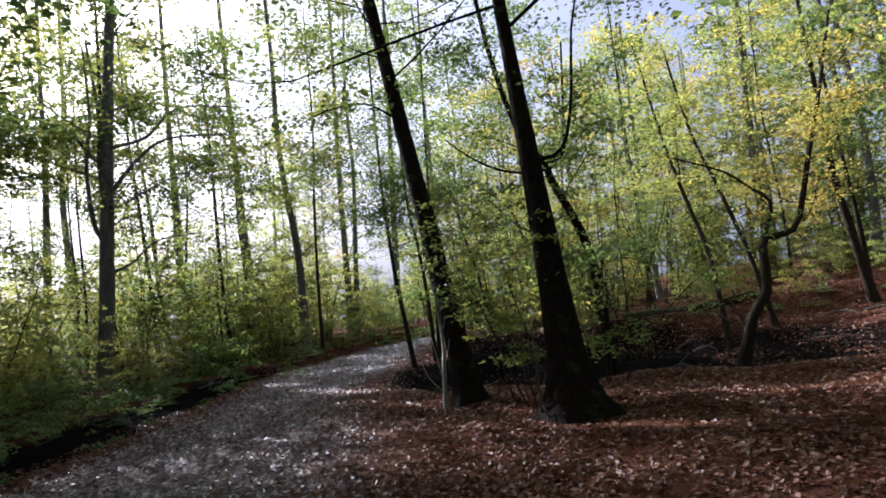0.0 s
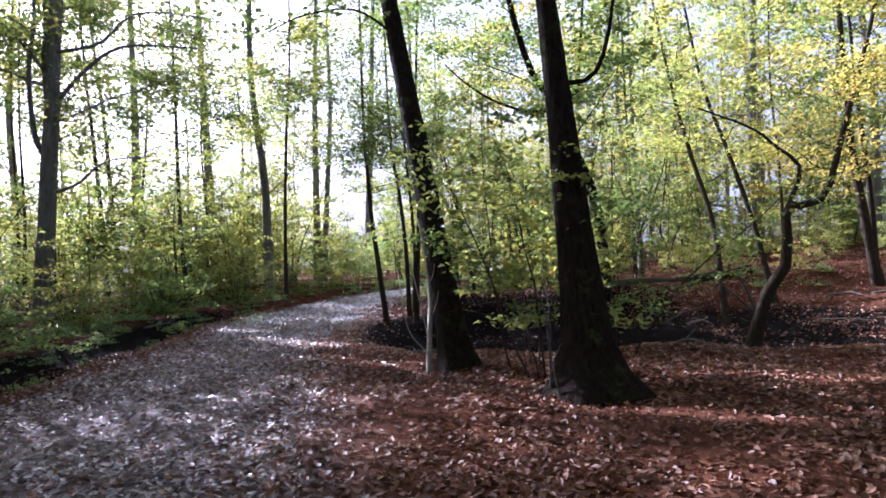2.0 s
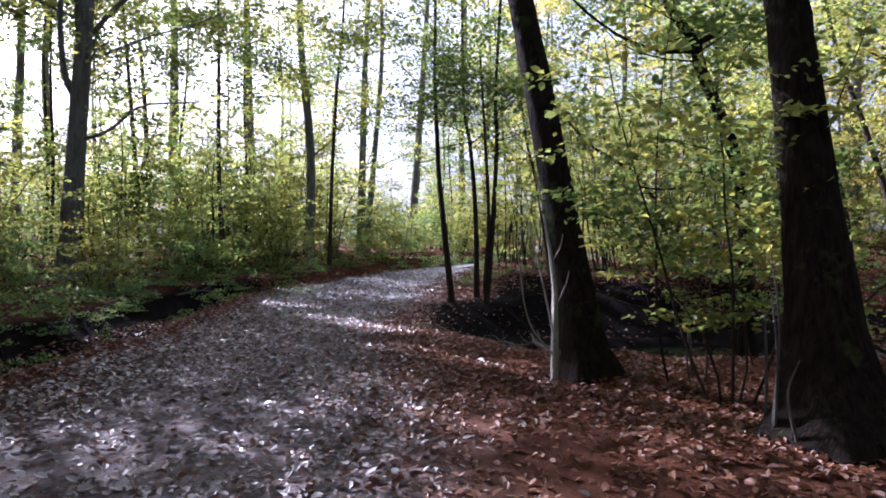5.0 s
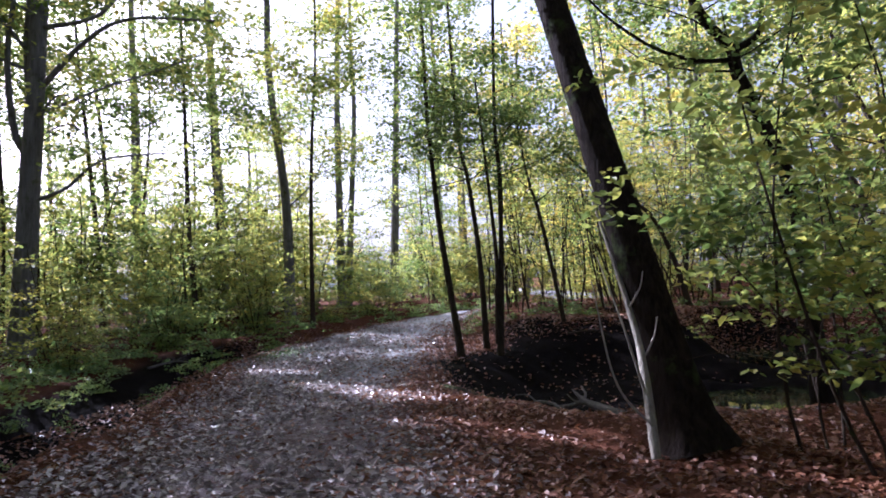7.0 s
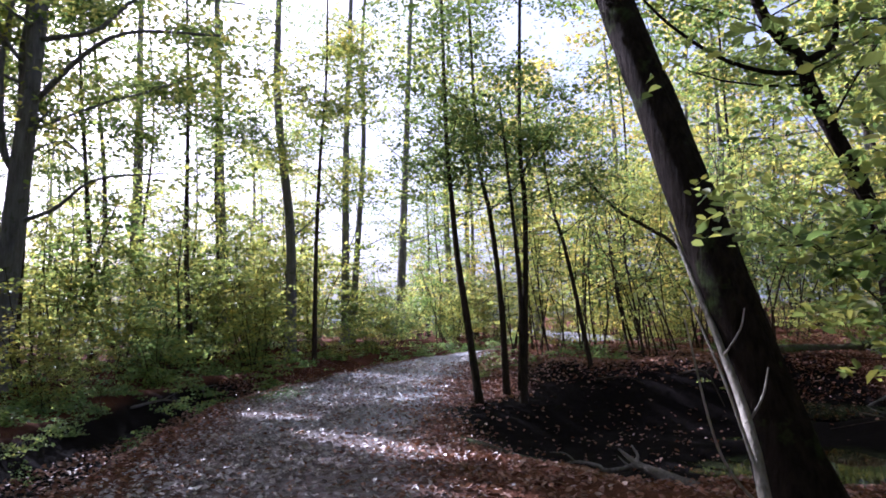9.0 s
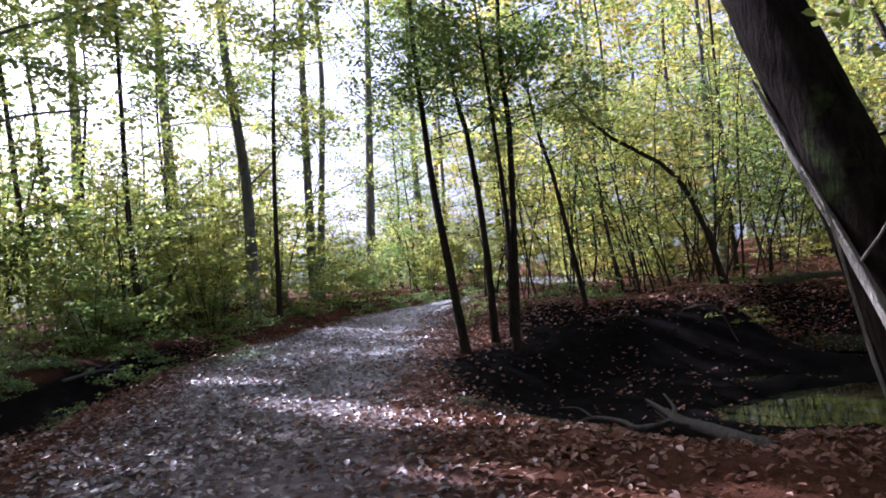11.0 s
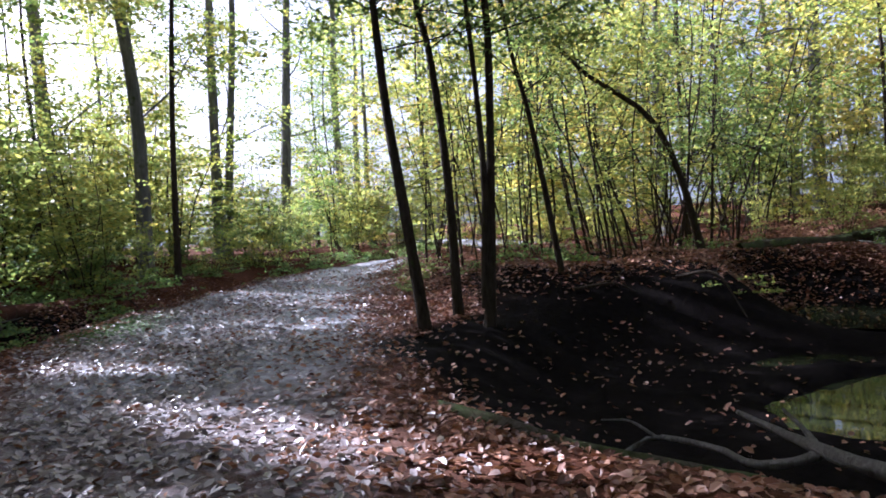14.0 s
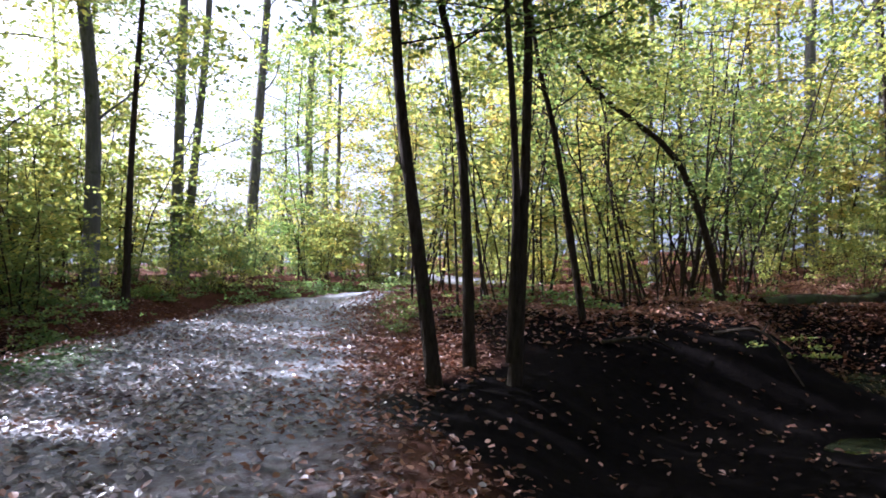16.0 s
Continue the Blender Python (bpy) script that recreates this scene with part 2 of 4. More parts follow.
def leaves(centres, size, rng, tilt=0.5, spread=0.35, oval=False):
    """Folded pointed leaves, lying about level with a random tilt; oval ones have a rounder outline and a curled tip."""
    n = len(centres)
    a = rng.uniform(0, 2 * math.pi, n)
    nor = np.stack([rng.normal(0, tilt, n), rng.normal(0, tilt, n), np.ones(n)], 1)
    nor /= np.linalg.norm(nor, axis=1, keepdims=True)
    d = np.stack([np.cos(a), np.sin(a), np.zeros(n)], 1)
    d -= nor * (d * nor).sum(1, keepdims=True)
    d /= np.linalg.norm(d, axis=1, keepdims=True)
    w = np.cross(nor, d)
    s = (size * rng.uniform(1 - spread, 1 + spread, n))[:, None]
    fold = rng.uniform(0.05, 0.2, n)[:, None] * s
    c = np.asarray(centres)
    if oval:
        curl = rng.uniform(-0.15, 0.2, n)[:, None] * s
        v = np.stack([c - d * s * 0.5, c + w * s * 0.27 + nor * fold - d * s * 0.22, c + w * s * 0.26 + nor * fold + d * s * 0.16, c + d * s * 0.5 + nor * curl,
                      c - w * s * 0.26 + nor * fold + d * s * 0.16, c - w * s * 0.27 + nor * fold - d * s * 0.22], 1)
        o = np.arange(n)[:, None] * 6
        f = np.stack([o + [0, 2, 1], o + [0, 3, 2], o + [0, 4, 3], o + [0, 5, 4]], 1)
        return v.reshape(-1, 3), f.reshape(-1, 3)
    v = np.stack([c - d * s * 0.5, c + w * s * 0.33 + nor * fold - d * s * 0.08, c + d * s * 0.5, c - w * s * 0.33 + nor * fold - d * s * 0.08], 1)
    o = np.arange(n)[:, None] * 4
    f = np.stack([o + [0, 2, 1], o + [0, 3, 2]], 1)
    return v.reshape(-1, 3), f.reshape(-1, 3)


def sprays(centres, per, radius, rng, flat=0.22, droop=0.15):
    """Points of leaf sprays: flat, ragged fans round each centre."""
    c = np.repeat(np.asarray(centres, float), per, 0)
    n = len(c)
    a, r = rng.uniform(0, 2 * math.pi, n), radius * rng.uniform(0.05, 1, n) ** 0.6
    squeeze = np.repeat(rng.uniform(0.35, 1, len(centres)), per)
    turn = np.repeat(rng.uniform(0, math.pi, len(centres)), per)
    x, y = np.cos(a) * r, np.sin(a) * r * squeeze
    off = np.stack([x * np.cos(turn) - y * np.sin(turn), x * np.sin(turn) + y * np.cos(turn), rng.normal(0, flat * radius * 0.5, n) - droop * r], 1)
    return c + off


def smooth(x, a, b):
    t = np.clip((np.asarray(x, float) - a) / (b - a), 0, 1)
    return t * t * (3 - 2 * t)


# ---- the lie of the land ----
def path_left(y):
    return np.interp(y, [-20, 9, 14, 17, 20, 22, 24, 27, 30, 32.5, 36], [-5.2, -5.6, -5.65, -5.9, -5.9, -5.4, -4.7, -3.6, -2.0, 0.2, 5.0])


def path_right(y):
    return np.interp(y, [-20, 4, 9, 13, 16, 18, 21, 25, 28, 31, 36], [0.8, -0.6, -1.1, -1.9, -2.0, -1.7, -1.5, -0.9, 0.2, 2.0, 8.0])


def height(x, y):
    x, y = np.asarray(x, float), np.asarray(y, float)
    z = np.interp(y, [-10, 0, 6, 10, 18, 24, 32, 45, 80], [0.05, 0, -0.06, -0.12, -0.14, 0.0, 0.2, 0.45, 0.6])
    d = path_left(y) - x
    near = smooth(y, 60, 34)
    z = z + near * (-0.3 * smooth(d, 0.0, 0.55) * (1 - smooth(d, 0.9, 2.0)) + 0.12 * smooth(d, 1.2, 2.4) + 0.25 * smooth(d, 3, 8))
    z = z + 0.1 * np.maximum(0, x - 8.0) * smooth(y, 8, 17) * smooth(x, 60, 20)
    z = z + 0.48 * smooth(x, -1.1, 0.9) * smooth(y, 18.3, 20.4) * (1 - smooth(y, 27, 33))
    r = np.sqrt(((x - 2.2) / 4.0) ** 2 + ((y - 15.6) / 3.45) ** 2)
    z = z - 0.5 * (1 - smooth(r, 0.6, 1.06))
    pool = np.sqrt(((x - 3.5) / 2.3) ** 2 + ((y - 15.25) / 1.25) ** 2)
    z = z - 0.28 * (1 - smooth(pool, 0.7, 1.1))
    pool = np.sqrt(((x - 3.2) / 0.9) ** 2 + ((y - 17.2) / 0.4) ** 2)
    z = z - 0.22 * (1 - smooth(pool, 0.5, 1.2))
    r2 = np.sqrt(((x - 6.6) / 4.2) ** 2 + ((y - 15.2) / 4.3) ** 2)
    z = z - 0.42 * (1 - smooth(r2, 0.35, 1.1)) * smooth(r, 0.75, 1.15)
    r3 = np.sqrt(((x - 5.4) / 1.8) ** 2 + ((y - 19.2) / 2.2) ** 2)
    z = z - 0.75 * (1 - smooth(r3, 0.25, 1.0))
    bumps = 0.05 * np.sin(x * 1.7 + y * 0.6) * np.sin(y * 1.3 - x * 0.4) + 0.03 * np.sin(x * 3.9 - 1) * np.sin(y * 3.1 + x)
    on_path = smooth(x, path_left(y), path_left(y) + 0.5) * (1 - smooth(x, path_right(y), path_right(y) + 1.5))
    return z + bumps * (1 - 0.75 * on_path)


def ground_z(x, y):
    return float(height(x, y))


def axis(lo, hi, step, far):
    core = np.arange(lo, hi + step / 2, step)
    out, s = [], step
    while sum(out) < far:
        s *= 1.22
        out.append(s)
    o = np.cumsum(out)
    return np.concatenate([lo - o[::-1], core, hi + o])


def build_ground():
    xs, ys = axis(-9, 10, 0.14, 900), axis(-3, 30, 0.16, 900)
    X, Y = np.meshgrid(xs, ys, indexing="ij")
    Z = height(X, Y)
    rng = np.random.default_rng(5)
    Z = Z + rng.normal(0, 0.008, Z.shape) * (np.abs(X) < 20)
    nx, ny = X.shape
    i, j = np.meshgrid(np.arange(nx - 1), np.arange(ny - 1), indexing="ij")
    f = np.stack([i * ny + j, (i + 1) * ny + j, (i + 1) * ny + j + 1, i * ny + j + 1], -1).reshape(-1, 4)
    me = mesh_np("ground", np.stack([X, Y, Z], -1).reshape(-1, 3), f, GROUND, True)
    l, r = path_left(Y), path_right(Y)
    lane = smooth(X, l + 0.1, l + 1.6) * (1 - smooth(X, r - 0.9, r + 0.5)) * (1 - smooth(Y, 60, 80))
    lane = lane * (0.4 + 0.55 * smooth(Y, 14, 20))
    lane = np.maximum(lane, 0.95 * smooth(Y, 20, 24) * smooth(X, l, l + 0.5) * (1 - smooth(X, r, r + 0.5)) * (1 - smooth(Y, 60, 80)))
    moss = 1.05 * np.exp(-((X + 5.2) / 0.8) ** 2 - ((Y - 21.0) / 1.8) ** 2) + 0.95 * np.exp(-((X - 0.0) / 0.45) ** 2 - ((Y - 4.3) / 0.4) ** 2) + 0.5 * np.exp(-((X + 0.6) / 0.8) ** 2 - ((Y - 25) / 3) ** 2)
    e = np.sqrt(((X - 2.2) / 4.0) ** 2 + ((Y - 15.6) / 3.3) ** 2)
    # pool bank: dark soil and the bank's shadow painted as one
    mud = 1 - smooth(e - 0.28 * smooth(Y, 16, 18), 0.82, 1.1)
    # front of the mound: its shade painted over the dark soil
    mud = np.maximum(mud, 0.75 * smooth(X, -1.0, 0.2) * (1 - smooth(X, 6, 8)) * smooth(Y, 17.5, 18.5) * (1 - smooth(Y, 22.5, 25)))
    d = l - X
    # ditch: shade under the overhanging plants, painted as black ground
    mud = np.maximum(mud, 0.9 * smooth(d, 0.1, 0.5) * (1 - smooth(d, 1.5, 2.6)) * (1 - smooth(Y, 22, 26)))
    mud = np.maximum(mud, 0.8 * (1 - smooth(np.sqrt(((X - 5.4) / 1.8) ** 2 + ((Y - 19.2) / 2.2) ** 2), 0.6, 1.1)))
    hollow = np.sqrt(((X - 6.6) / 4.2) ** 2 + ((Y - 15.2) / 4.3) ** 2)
    # the hollow gets the same blackened ground
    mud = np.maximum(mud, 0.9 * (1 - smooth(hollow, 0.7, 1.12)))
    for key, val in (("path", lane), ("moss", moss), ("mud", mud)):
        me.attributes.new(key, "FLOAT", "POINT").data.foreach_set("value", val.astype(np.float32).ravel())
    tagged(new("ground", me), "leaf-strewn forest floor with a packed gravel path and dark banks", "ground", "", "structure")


build_ground()


def build_water(name, cx, cy, rx, ry, z, label):
    a = np.linspace(0, 2 * math.pi, 48, endpoint=False)
    ring = [np.stack([cx + rx * s * np.cos(a), cy + ry * s * np.sin(a), np.full(48, z)], 1) for s in (0.34, 0.67, 1.0)]
    v = np.vstack([[[cx, cy, z]], *ring])
    j = np.arange(48)
    k = (j + 1) % 48
    f = [np.stack([np.zeros(48, int), 1 + j, 1 + k], 1)]
    for s in (0, 1):
        o = 1 + s * 48
        f += [np.stack([o + j, o + 48 + j, o + 48 + k], 1), np.stack([o + j, o + 48 + k, o + k], 1)]
    tagged(new(name, mesh_np(name, v, np.vstack(f), WATER, True)), label, "water", "", "structure")


build_water("water", 3.0, 15.6, 2.9, 2.0, -0.72, "dark still pool mirroring the yellow-green trees")
build_water("water", 5.4, 19.2, 1.6, 1.9, -0.48, "dark still stream water between muddy banks")


# ---- trees ----
def thing(name, x, y, z, label, category, group=""):
    ob = new(name)
    ob.location = (x, y, z)
    return tagged(ob, label, category, group)


def stem_paths(rng, start, direction, length, n, bend=0.25, lift=0.1):
    """A wandering branch line from start."""
    p, d = [np.asarray(start, float)], np.asarray(direction, float)
    d = d / np.linalg.norm(d)
    for _ in range(n):
        d = d + rng.normal(0, bend, 3) + np.array([0, 0, lift])
        d /= np.linalg.norm(d)
        p.append(p[-1] + d * length / n)
    return np.array(p)


def grow(name, base, line, radius, top_radius, bark, leaf, label, seed, limbs=8, limb_from=0.35, limb_len=3.0, spray_n=120, per=30, spray_r=0.5,
         leaf_size=0.09, flare=0.6, sides=12, extra=(), group="", category="tree", low_sprays=0, lift=0.08, taper=1.0):
    """A tree: a trunk through the points of line (offsets from base), limbs, and a crown of leaf sprays along the limbs' twigs. extra: given limbs, (points, radius)."""
    rng = np.random.default_rng(seed)
    t = thing(name, *base, label, category, group)
    line = np.asarray(line, float)
    length = np.linalg.norm(np.diff(line, axis=0), axis=1).sum()
    part("trunk", mesh_np("trunk", *tube(line, radius, top_radius, sides, max(10, int(length * 2.2)), rng, 0.035, flare, taper), bark, True), t)
    c = spline(line, 60)
    ends, twigs = [], []
    for pts, r in extra:
        part("limb", mesh_np("limb", *tube(pts, r, r * 0.35, 8, 12, rng, 0.05), bark, True), t)
        q = spline(pts, 12)
        ends += [q[k] for k in (5, 7, 9, 10, 11)]
    for i in range(limbs):
        f = limb_from + (0.98 - limb_from) * (i + rng.uniform(0, 0.8)) / limbs
        a = i * 2.4 + rng.uniform(-0.5, 0.5)
        s = c[int(f * 59)]
        ln = limb_len * (1.15 - 0.65 * f) * rng.uniform(0.7, 1.2)
        pts = stem_paths(rng, s, (math.cos(a), math.sin(a), rng.uniform(0.1, 0.8)), ln, 5, 0.2, lift)
        r = max(0.012, radius * (1 - 0.8 * f) * 0.21)
        part("limb", mesh_np("limb", *tube(pts, r, r * 0.3, 6, 8, rng, 0.05), bark, True), t)
        for k in (2, 3, 4, 5):
            for _ in range(2):
                tw = stem_paths(rng, pts[k], rng.normal(0, 1, 3) * [1, 1, 0.35], ln * 0.35, 3, 0.25, 0.05)
                twigs.append(tube(tw, r * 0.35, r * 0.12, 3, 4))
                ends += [tw[1], tw[2], tw[3]]
            ends.append(pts[k])
    if twigs:
        tagged(part("brushwood", mesh_np("brushwood", *join(twigs), bark, True), t), "", "", "", "stuff")
    for _ in range(low_sprays):
        s = c[rng.integers(3, 50)]
        ends.append(s + rng.normal(0, 0.45, 3))
    if ends and spray_n:
        e = np.array(ends)
        cen = e[rng.integers(0, len(e), spray_n)] + rng.normal(0, spray_r * 0.55, (spray_n, 3)) * [1, 1, 0.6]
        part("crown", mesh_np("crown", *leaves(sprays(cen, per, spray_r, rng), leaf_size, rng), leaf), t)
    return t


def at(x, y, dz=-0.06):
    return (x, y, ground_z(x, y) + dz)


def offsets(base, pts):
    return [tuple(np.subtract(p, base)) for p in pts]


DARK_TREE = "dark furrowed-bark tree trunk rising from the leaf litter"

# the stout tree and the leaning tree beside the path
b = at(1.53, 8.73)
grow("tree", b, offsets(b, [b, (1.46, 9.12, 2), (1.4, 9.51, 4), (1.33, 9.9, 6), (1.2, 10.6, 10), (1.1, 11.4, 18)]), 0.28, 0.08, BARK_OAK, LEAF_GREEN,
     "stout dark furrowed oak with a flared foot in red leaves", 11, 15, 0.58, 8.0, 560, 28, 0.75, 0.11, 1.1, 24,
     [(offsets(b, [(1.45, 9.5, 3.5), (1.9, 9.5, 3.6), (2.15, 9.5, 4.3), (2.35, 9.6, 5.6), (2.8, 9.7, 7)]), 0.035)], taper=2.4)
b = at(0.19, 10.73)
grow("tree", b, offsets(b, [b, (-0.1, 11.4, 2), (-0.38, 12.08, 4), (-0.67, 12.75, 6), (-1.2, 13.9, 10), (-1.7, 15.0, 17)]), 0.2, 0.1, BARK_OAK, LEAF_GREEN,
     "leaning dark oak with a flared foot at the path's edge", 12, 14, 0.62, 7.6, 520, 28, 0.75, 0.11, 0.7, 20,
     [(offsets(b, [(-0.55, 12.5, 5.2), (-1.2, 12.4, 5.6), (-2.0, 12.3, 5.5), (-2.6, 12.2, 5.2)]), 0.025)])
b = at(3.3, 13.9)
grow("tree", b, offsets(b, [b, (3.21, 13.9, 1.55), (3.03, 13.9, 2.67), (2.5, 13.9, 3.96), (2.42, 13.9, 4.34), (1.95, 13.9, 5.01), (1.5, 14, 7), (1.2, 14.2, 10)]), 0.115, 0.045, BARK_OAK, LEAF_GREEN,
     "crooked dark tree forking above the stream bank", 13, 10, 0.35, 3.6, 380, 34, 0.5, 0.085, 0.5, 12,
     [(offsets(b, [(2.44, 13.9, 4.3), (2.82, 13.9, 4.54), (2.91, 13.9, 5.05), (3.1, 13.9, 7)]), 0.055),
      (offsets(b, [(2.39, 13.9, 4.18), (1.9, 13.8, 4.15), (1.29, 13.7, 4.3), (0.69, 13.6, 4.66), (0.3, 13.5, 5.0)]), 0.035),
      (offsets(b, [(3.1, 13.9, 2.3), (2.6, 13.7, 2.2), (1.9, 13.5, 2.05), (1.3, 13.4, 2.1)]), 0.025)])
b = at(5.96, 13.8)
grow("tree", b, offsets(b, [b, (6.34, 13.8, 0.57), (6.73, 13.8, 1.11), (6.78, 13.8, 2.12), (7.15, 13.8, 2.2), (7.58, 13.8, 2.42), (7.98, 13.8, 3.64), (8.52, 13.8, 5.3), (9, 13.8, 7)]), 0.125, 0.03, BARK_SAPLING, LEAF_GOLD,
     "small crooked tree bent into a hook over the hollow", 14, 7, 0.62, 2.4, 150, 30, 0.45, 0.08, 0.3, 10,
     [(offsets(b, [(6.78, 13.8, 2.12), (7.08, 13.8, 2.89), (6.6, 13.8, 3.35), (6.14, 13.8, 3.71), (5.03, 13.8, 4.15)]), 0.045)])
b = at(7.4, 17.7)
grow("tree", b, offsets(b, [b, (7.45, 18.3, 2), (7.2, 18.9, 4), (7.0, 19.5, 6), (6.7, 20, 9)]), 0.085, 0.03, BARK_SAPLING, LEAF_LIME, "slender dark young tree in the hollow", 15, 8, 0.4, 2.6, 120, 34, 0.5, 0.09, 0.3, 8)
b = at(9.0, 18.3)
grow("tree", b, offsets(b, [b, (8.7, 18.6, 2), (8.3, 19, 4), (7.9, 19.5, 6), (7.6, 20, 9)]), 0.085, 0.03, BARK_SAPLING, LEAF_LIME, "slender leaning young tree in the hollow", 16, 8, 0.4, 2.6, 120, 34, 0.5, 0.09, 0.3, 8)
b = at(11.96, 18.5)
grow("tree", b, offsets(b, [b, (11.63, 18.5, 2.42), (11.39, 18.5, 4.14), (11.32, 18.5, 6), (11.2, 18.6, 11)]), 0.14, 0.05, BARK_SAPLING, LEAF_GREEN, "twin-stemmed dark tree on the leafy slope", 17, 9, 0.35, 3, 220, 34, 0.55, 0.1, 0.4, 10,
     [(offsets(b, [(12.0, 18.6, 0.7), (12.0, 18.7, 2.87), (11.85, 18.8, 5.51), (11.8, 19, 9)]), 0.09)])

# saplings on the bank at the bend
b = at(-1.15, 18.5)
grow("sapling", b, offsets(b, [b, (-1.33, 18.6, 1.41), (-1.46, 18.7, 2.54), (-1.54, 18.8, 3.85), (-1.6, 18.9, 5.35), (-1.6, 19.3, 11)]), 0.075, 0.03, BARK_SAPLING, LEAF_GREEN, "slender dark sapling curving up from the path's edge", 21, 10, 0.5, 3.2, 230, 32, 0.5, 0.085, 0.3, 10, (), "bank saplings")
b = at(-0.56, 19.15)
grow("sapling", b, offsets(b, [b, (-0.61, 19.2, 1.79), (-0.75, 19.3, 3.47), (-0.94, 19.5, 5.08), (-1.0, 20.0, 11)]), 0.066, 0.025, BARK_SAPLING, LEAF_GREEN, "slender dark sapling on the bank", 22, 10, 0.5, 3.2, 230, 32, 0.5, 0.085, 0.3, 10, (), "bank saplings")
b = at(-0.4, 18.25)
grow("sapling", b, offsets(b, [b, (-0.31, 18.3, 1.09), (-0.2, 18.4, 3.4), (-0.22, 18.5, 5), (0.1, 18.8, 11)]), 0.066, 0.025, BARK_SAPLING, LEAF_GREEN, "double-stemmed dark sapling on the bank", 23, 10, 0.5, 3.2, 230, 32, 0.5, 0.085, 0.3, 10,
     [(offsets(b, [(-0.43, 18.28, 0.1), (-0.37, 18.3, 1.76), (-0.46, 18.3, 3.39), (-0.6, 18.4, 5.5)]), 0.055)], "bank saplings")
b = at(1.32, 20.0)
grow("sapling", b, offsets(b, [b, (0.91, 20, 2.72), (0.63, 20, 3.87), (0.4, 20.1, 6)]), 0.05, 0.02, BARK_SAPLING, LEAF_LIME, "thin leaning sapling on the mound", 24, 7, 0.4, 1.8, 80, 30, 0.42, 0.08, 0.2, 7, (), "bank saplings")
b = at(5.0, 21.8)
grow("sapling", b, offsets(b, [b, (4.61, 21.8, 1.86), (3.97, 21.8, 3.05), (2.65, 21.8, 3.89), (1.73, 21.8, 4.9)]), 0.075, 0.03, BARK_SAPLING, LEAF_LIME, "leaning bare-stemmed sapling arching over the mound", 25, 6, 0.5, 1.8, 80, 30, 0.42, 0.08, 0.2, 8, (), "bank saplings")

# tall trees beyond the path
# ROOF and NARROW crowns are thickened to keep sun off path and pool bank
ROOF, LOW, OPEN, NARROW = (0.45, 7.2, 480, 1.0, 0.18), (0.3, 6.6, 560, 0.9, 0.16), (0.22, 3.8, 220, 0.65, 0.125), (0.42, 3.0, 260, 0.7, 0.15)
FAR = [(-11.2, 20.95, 0.27, 1.6, 23, LOW, "grey-barked forking tree with a low side branch in the undergrowth"), (-11.7, 22.4, 0.13, 0.15, 15, NARROW, "dark straight tree behind the undergrowth"),
       (-10.1, 33.6, 0.26, -0.6, 22, OPEN, "tall straight tree in the undergrowth"), (-6.55, 29.2, 0.2, -0.7, 22, OPEN, "tall straight tree beside the bend"),
       (-5.45, 27.3, 0.08, 0.5, 15, NARROW, "thin dark straight tree beside the bend"), (-5.2, 34.0, 0.2, 0.6, 22, OPEN, "tall twin-trunked tree beside the bend"),
       (-5.0, 34.4, 0.16, 1.3, 21, OPEN, "tall slanting tree beside the bend"), (-3.05, 38.0, 0.24, 1.3, 23, OPEN, "tall pale tree beyond the bend"),
       (1.43, 45.9, 0.17, 0.1, 15, OPEN, "dark straight tree beyond the bend"), (-1.5, 44.1, 0.09, 0.3, 12, OPEN, "thin straight tree beyond the bend"),
       (-15.0, 37.0, 0.3, -0.2, 22, OPEN, "tall grey tree deep in the undergrowth"), (-15.6, 36.0, 0.15, -1.8, 19, OPEN, "slanting grey tree in the undergrowth"),
       (-18.5, 30.0, 0.22, 0.2, 21, ROOF, "tall grey tree in the undergrowth"), (-21.0, 36.0, 0.26, 0.3, 22, OPEN, "tall grey tree in the undergrowth"),
       (-12.6, 28.0, 0.1, -1.0, 16, NARROW, "thin leaning tree in the undergrowth"), (-8.6, 25.5, 0.09, -0.5, 14, NARROW, "thin dark tree in the undergrowth")]
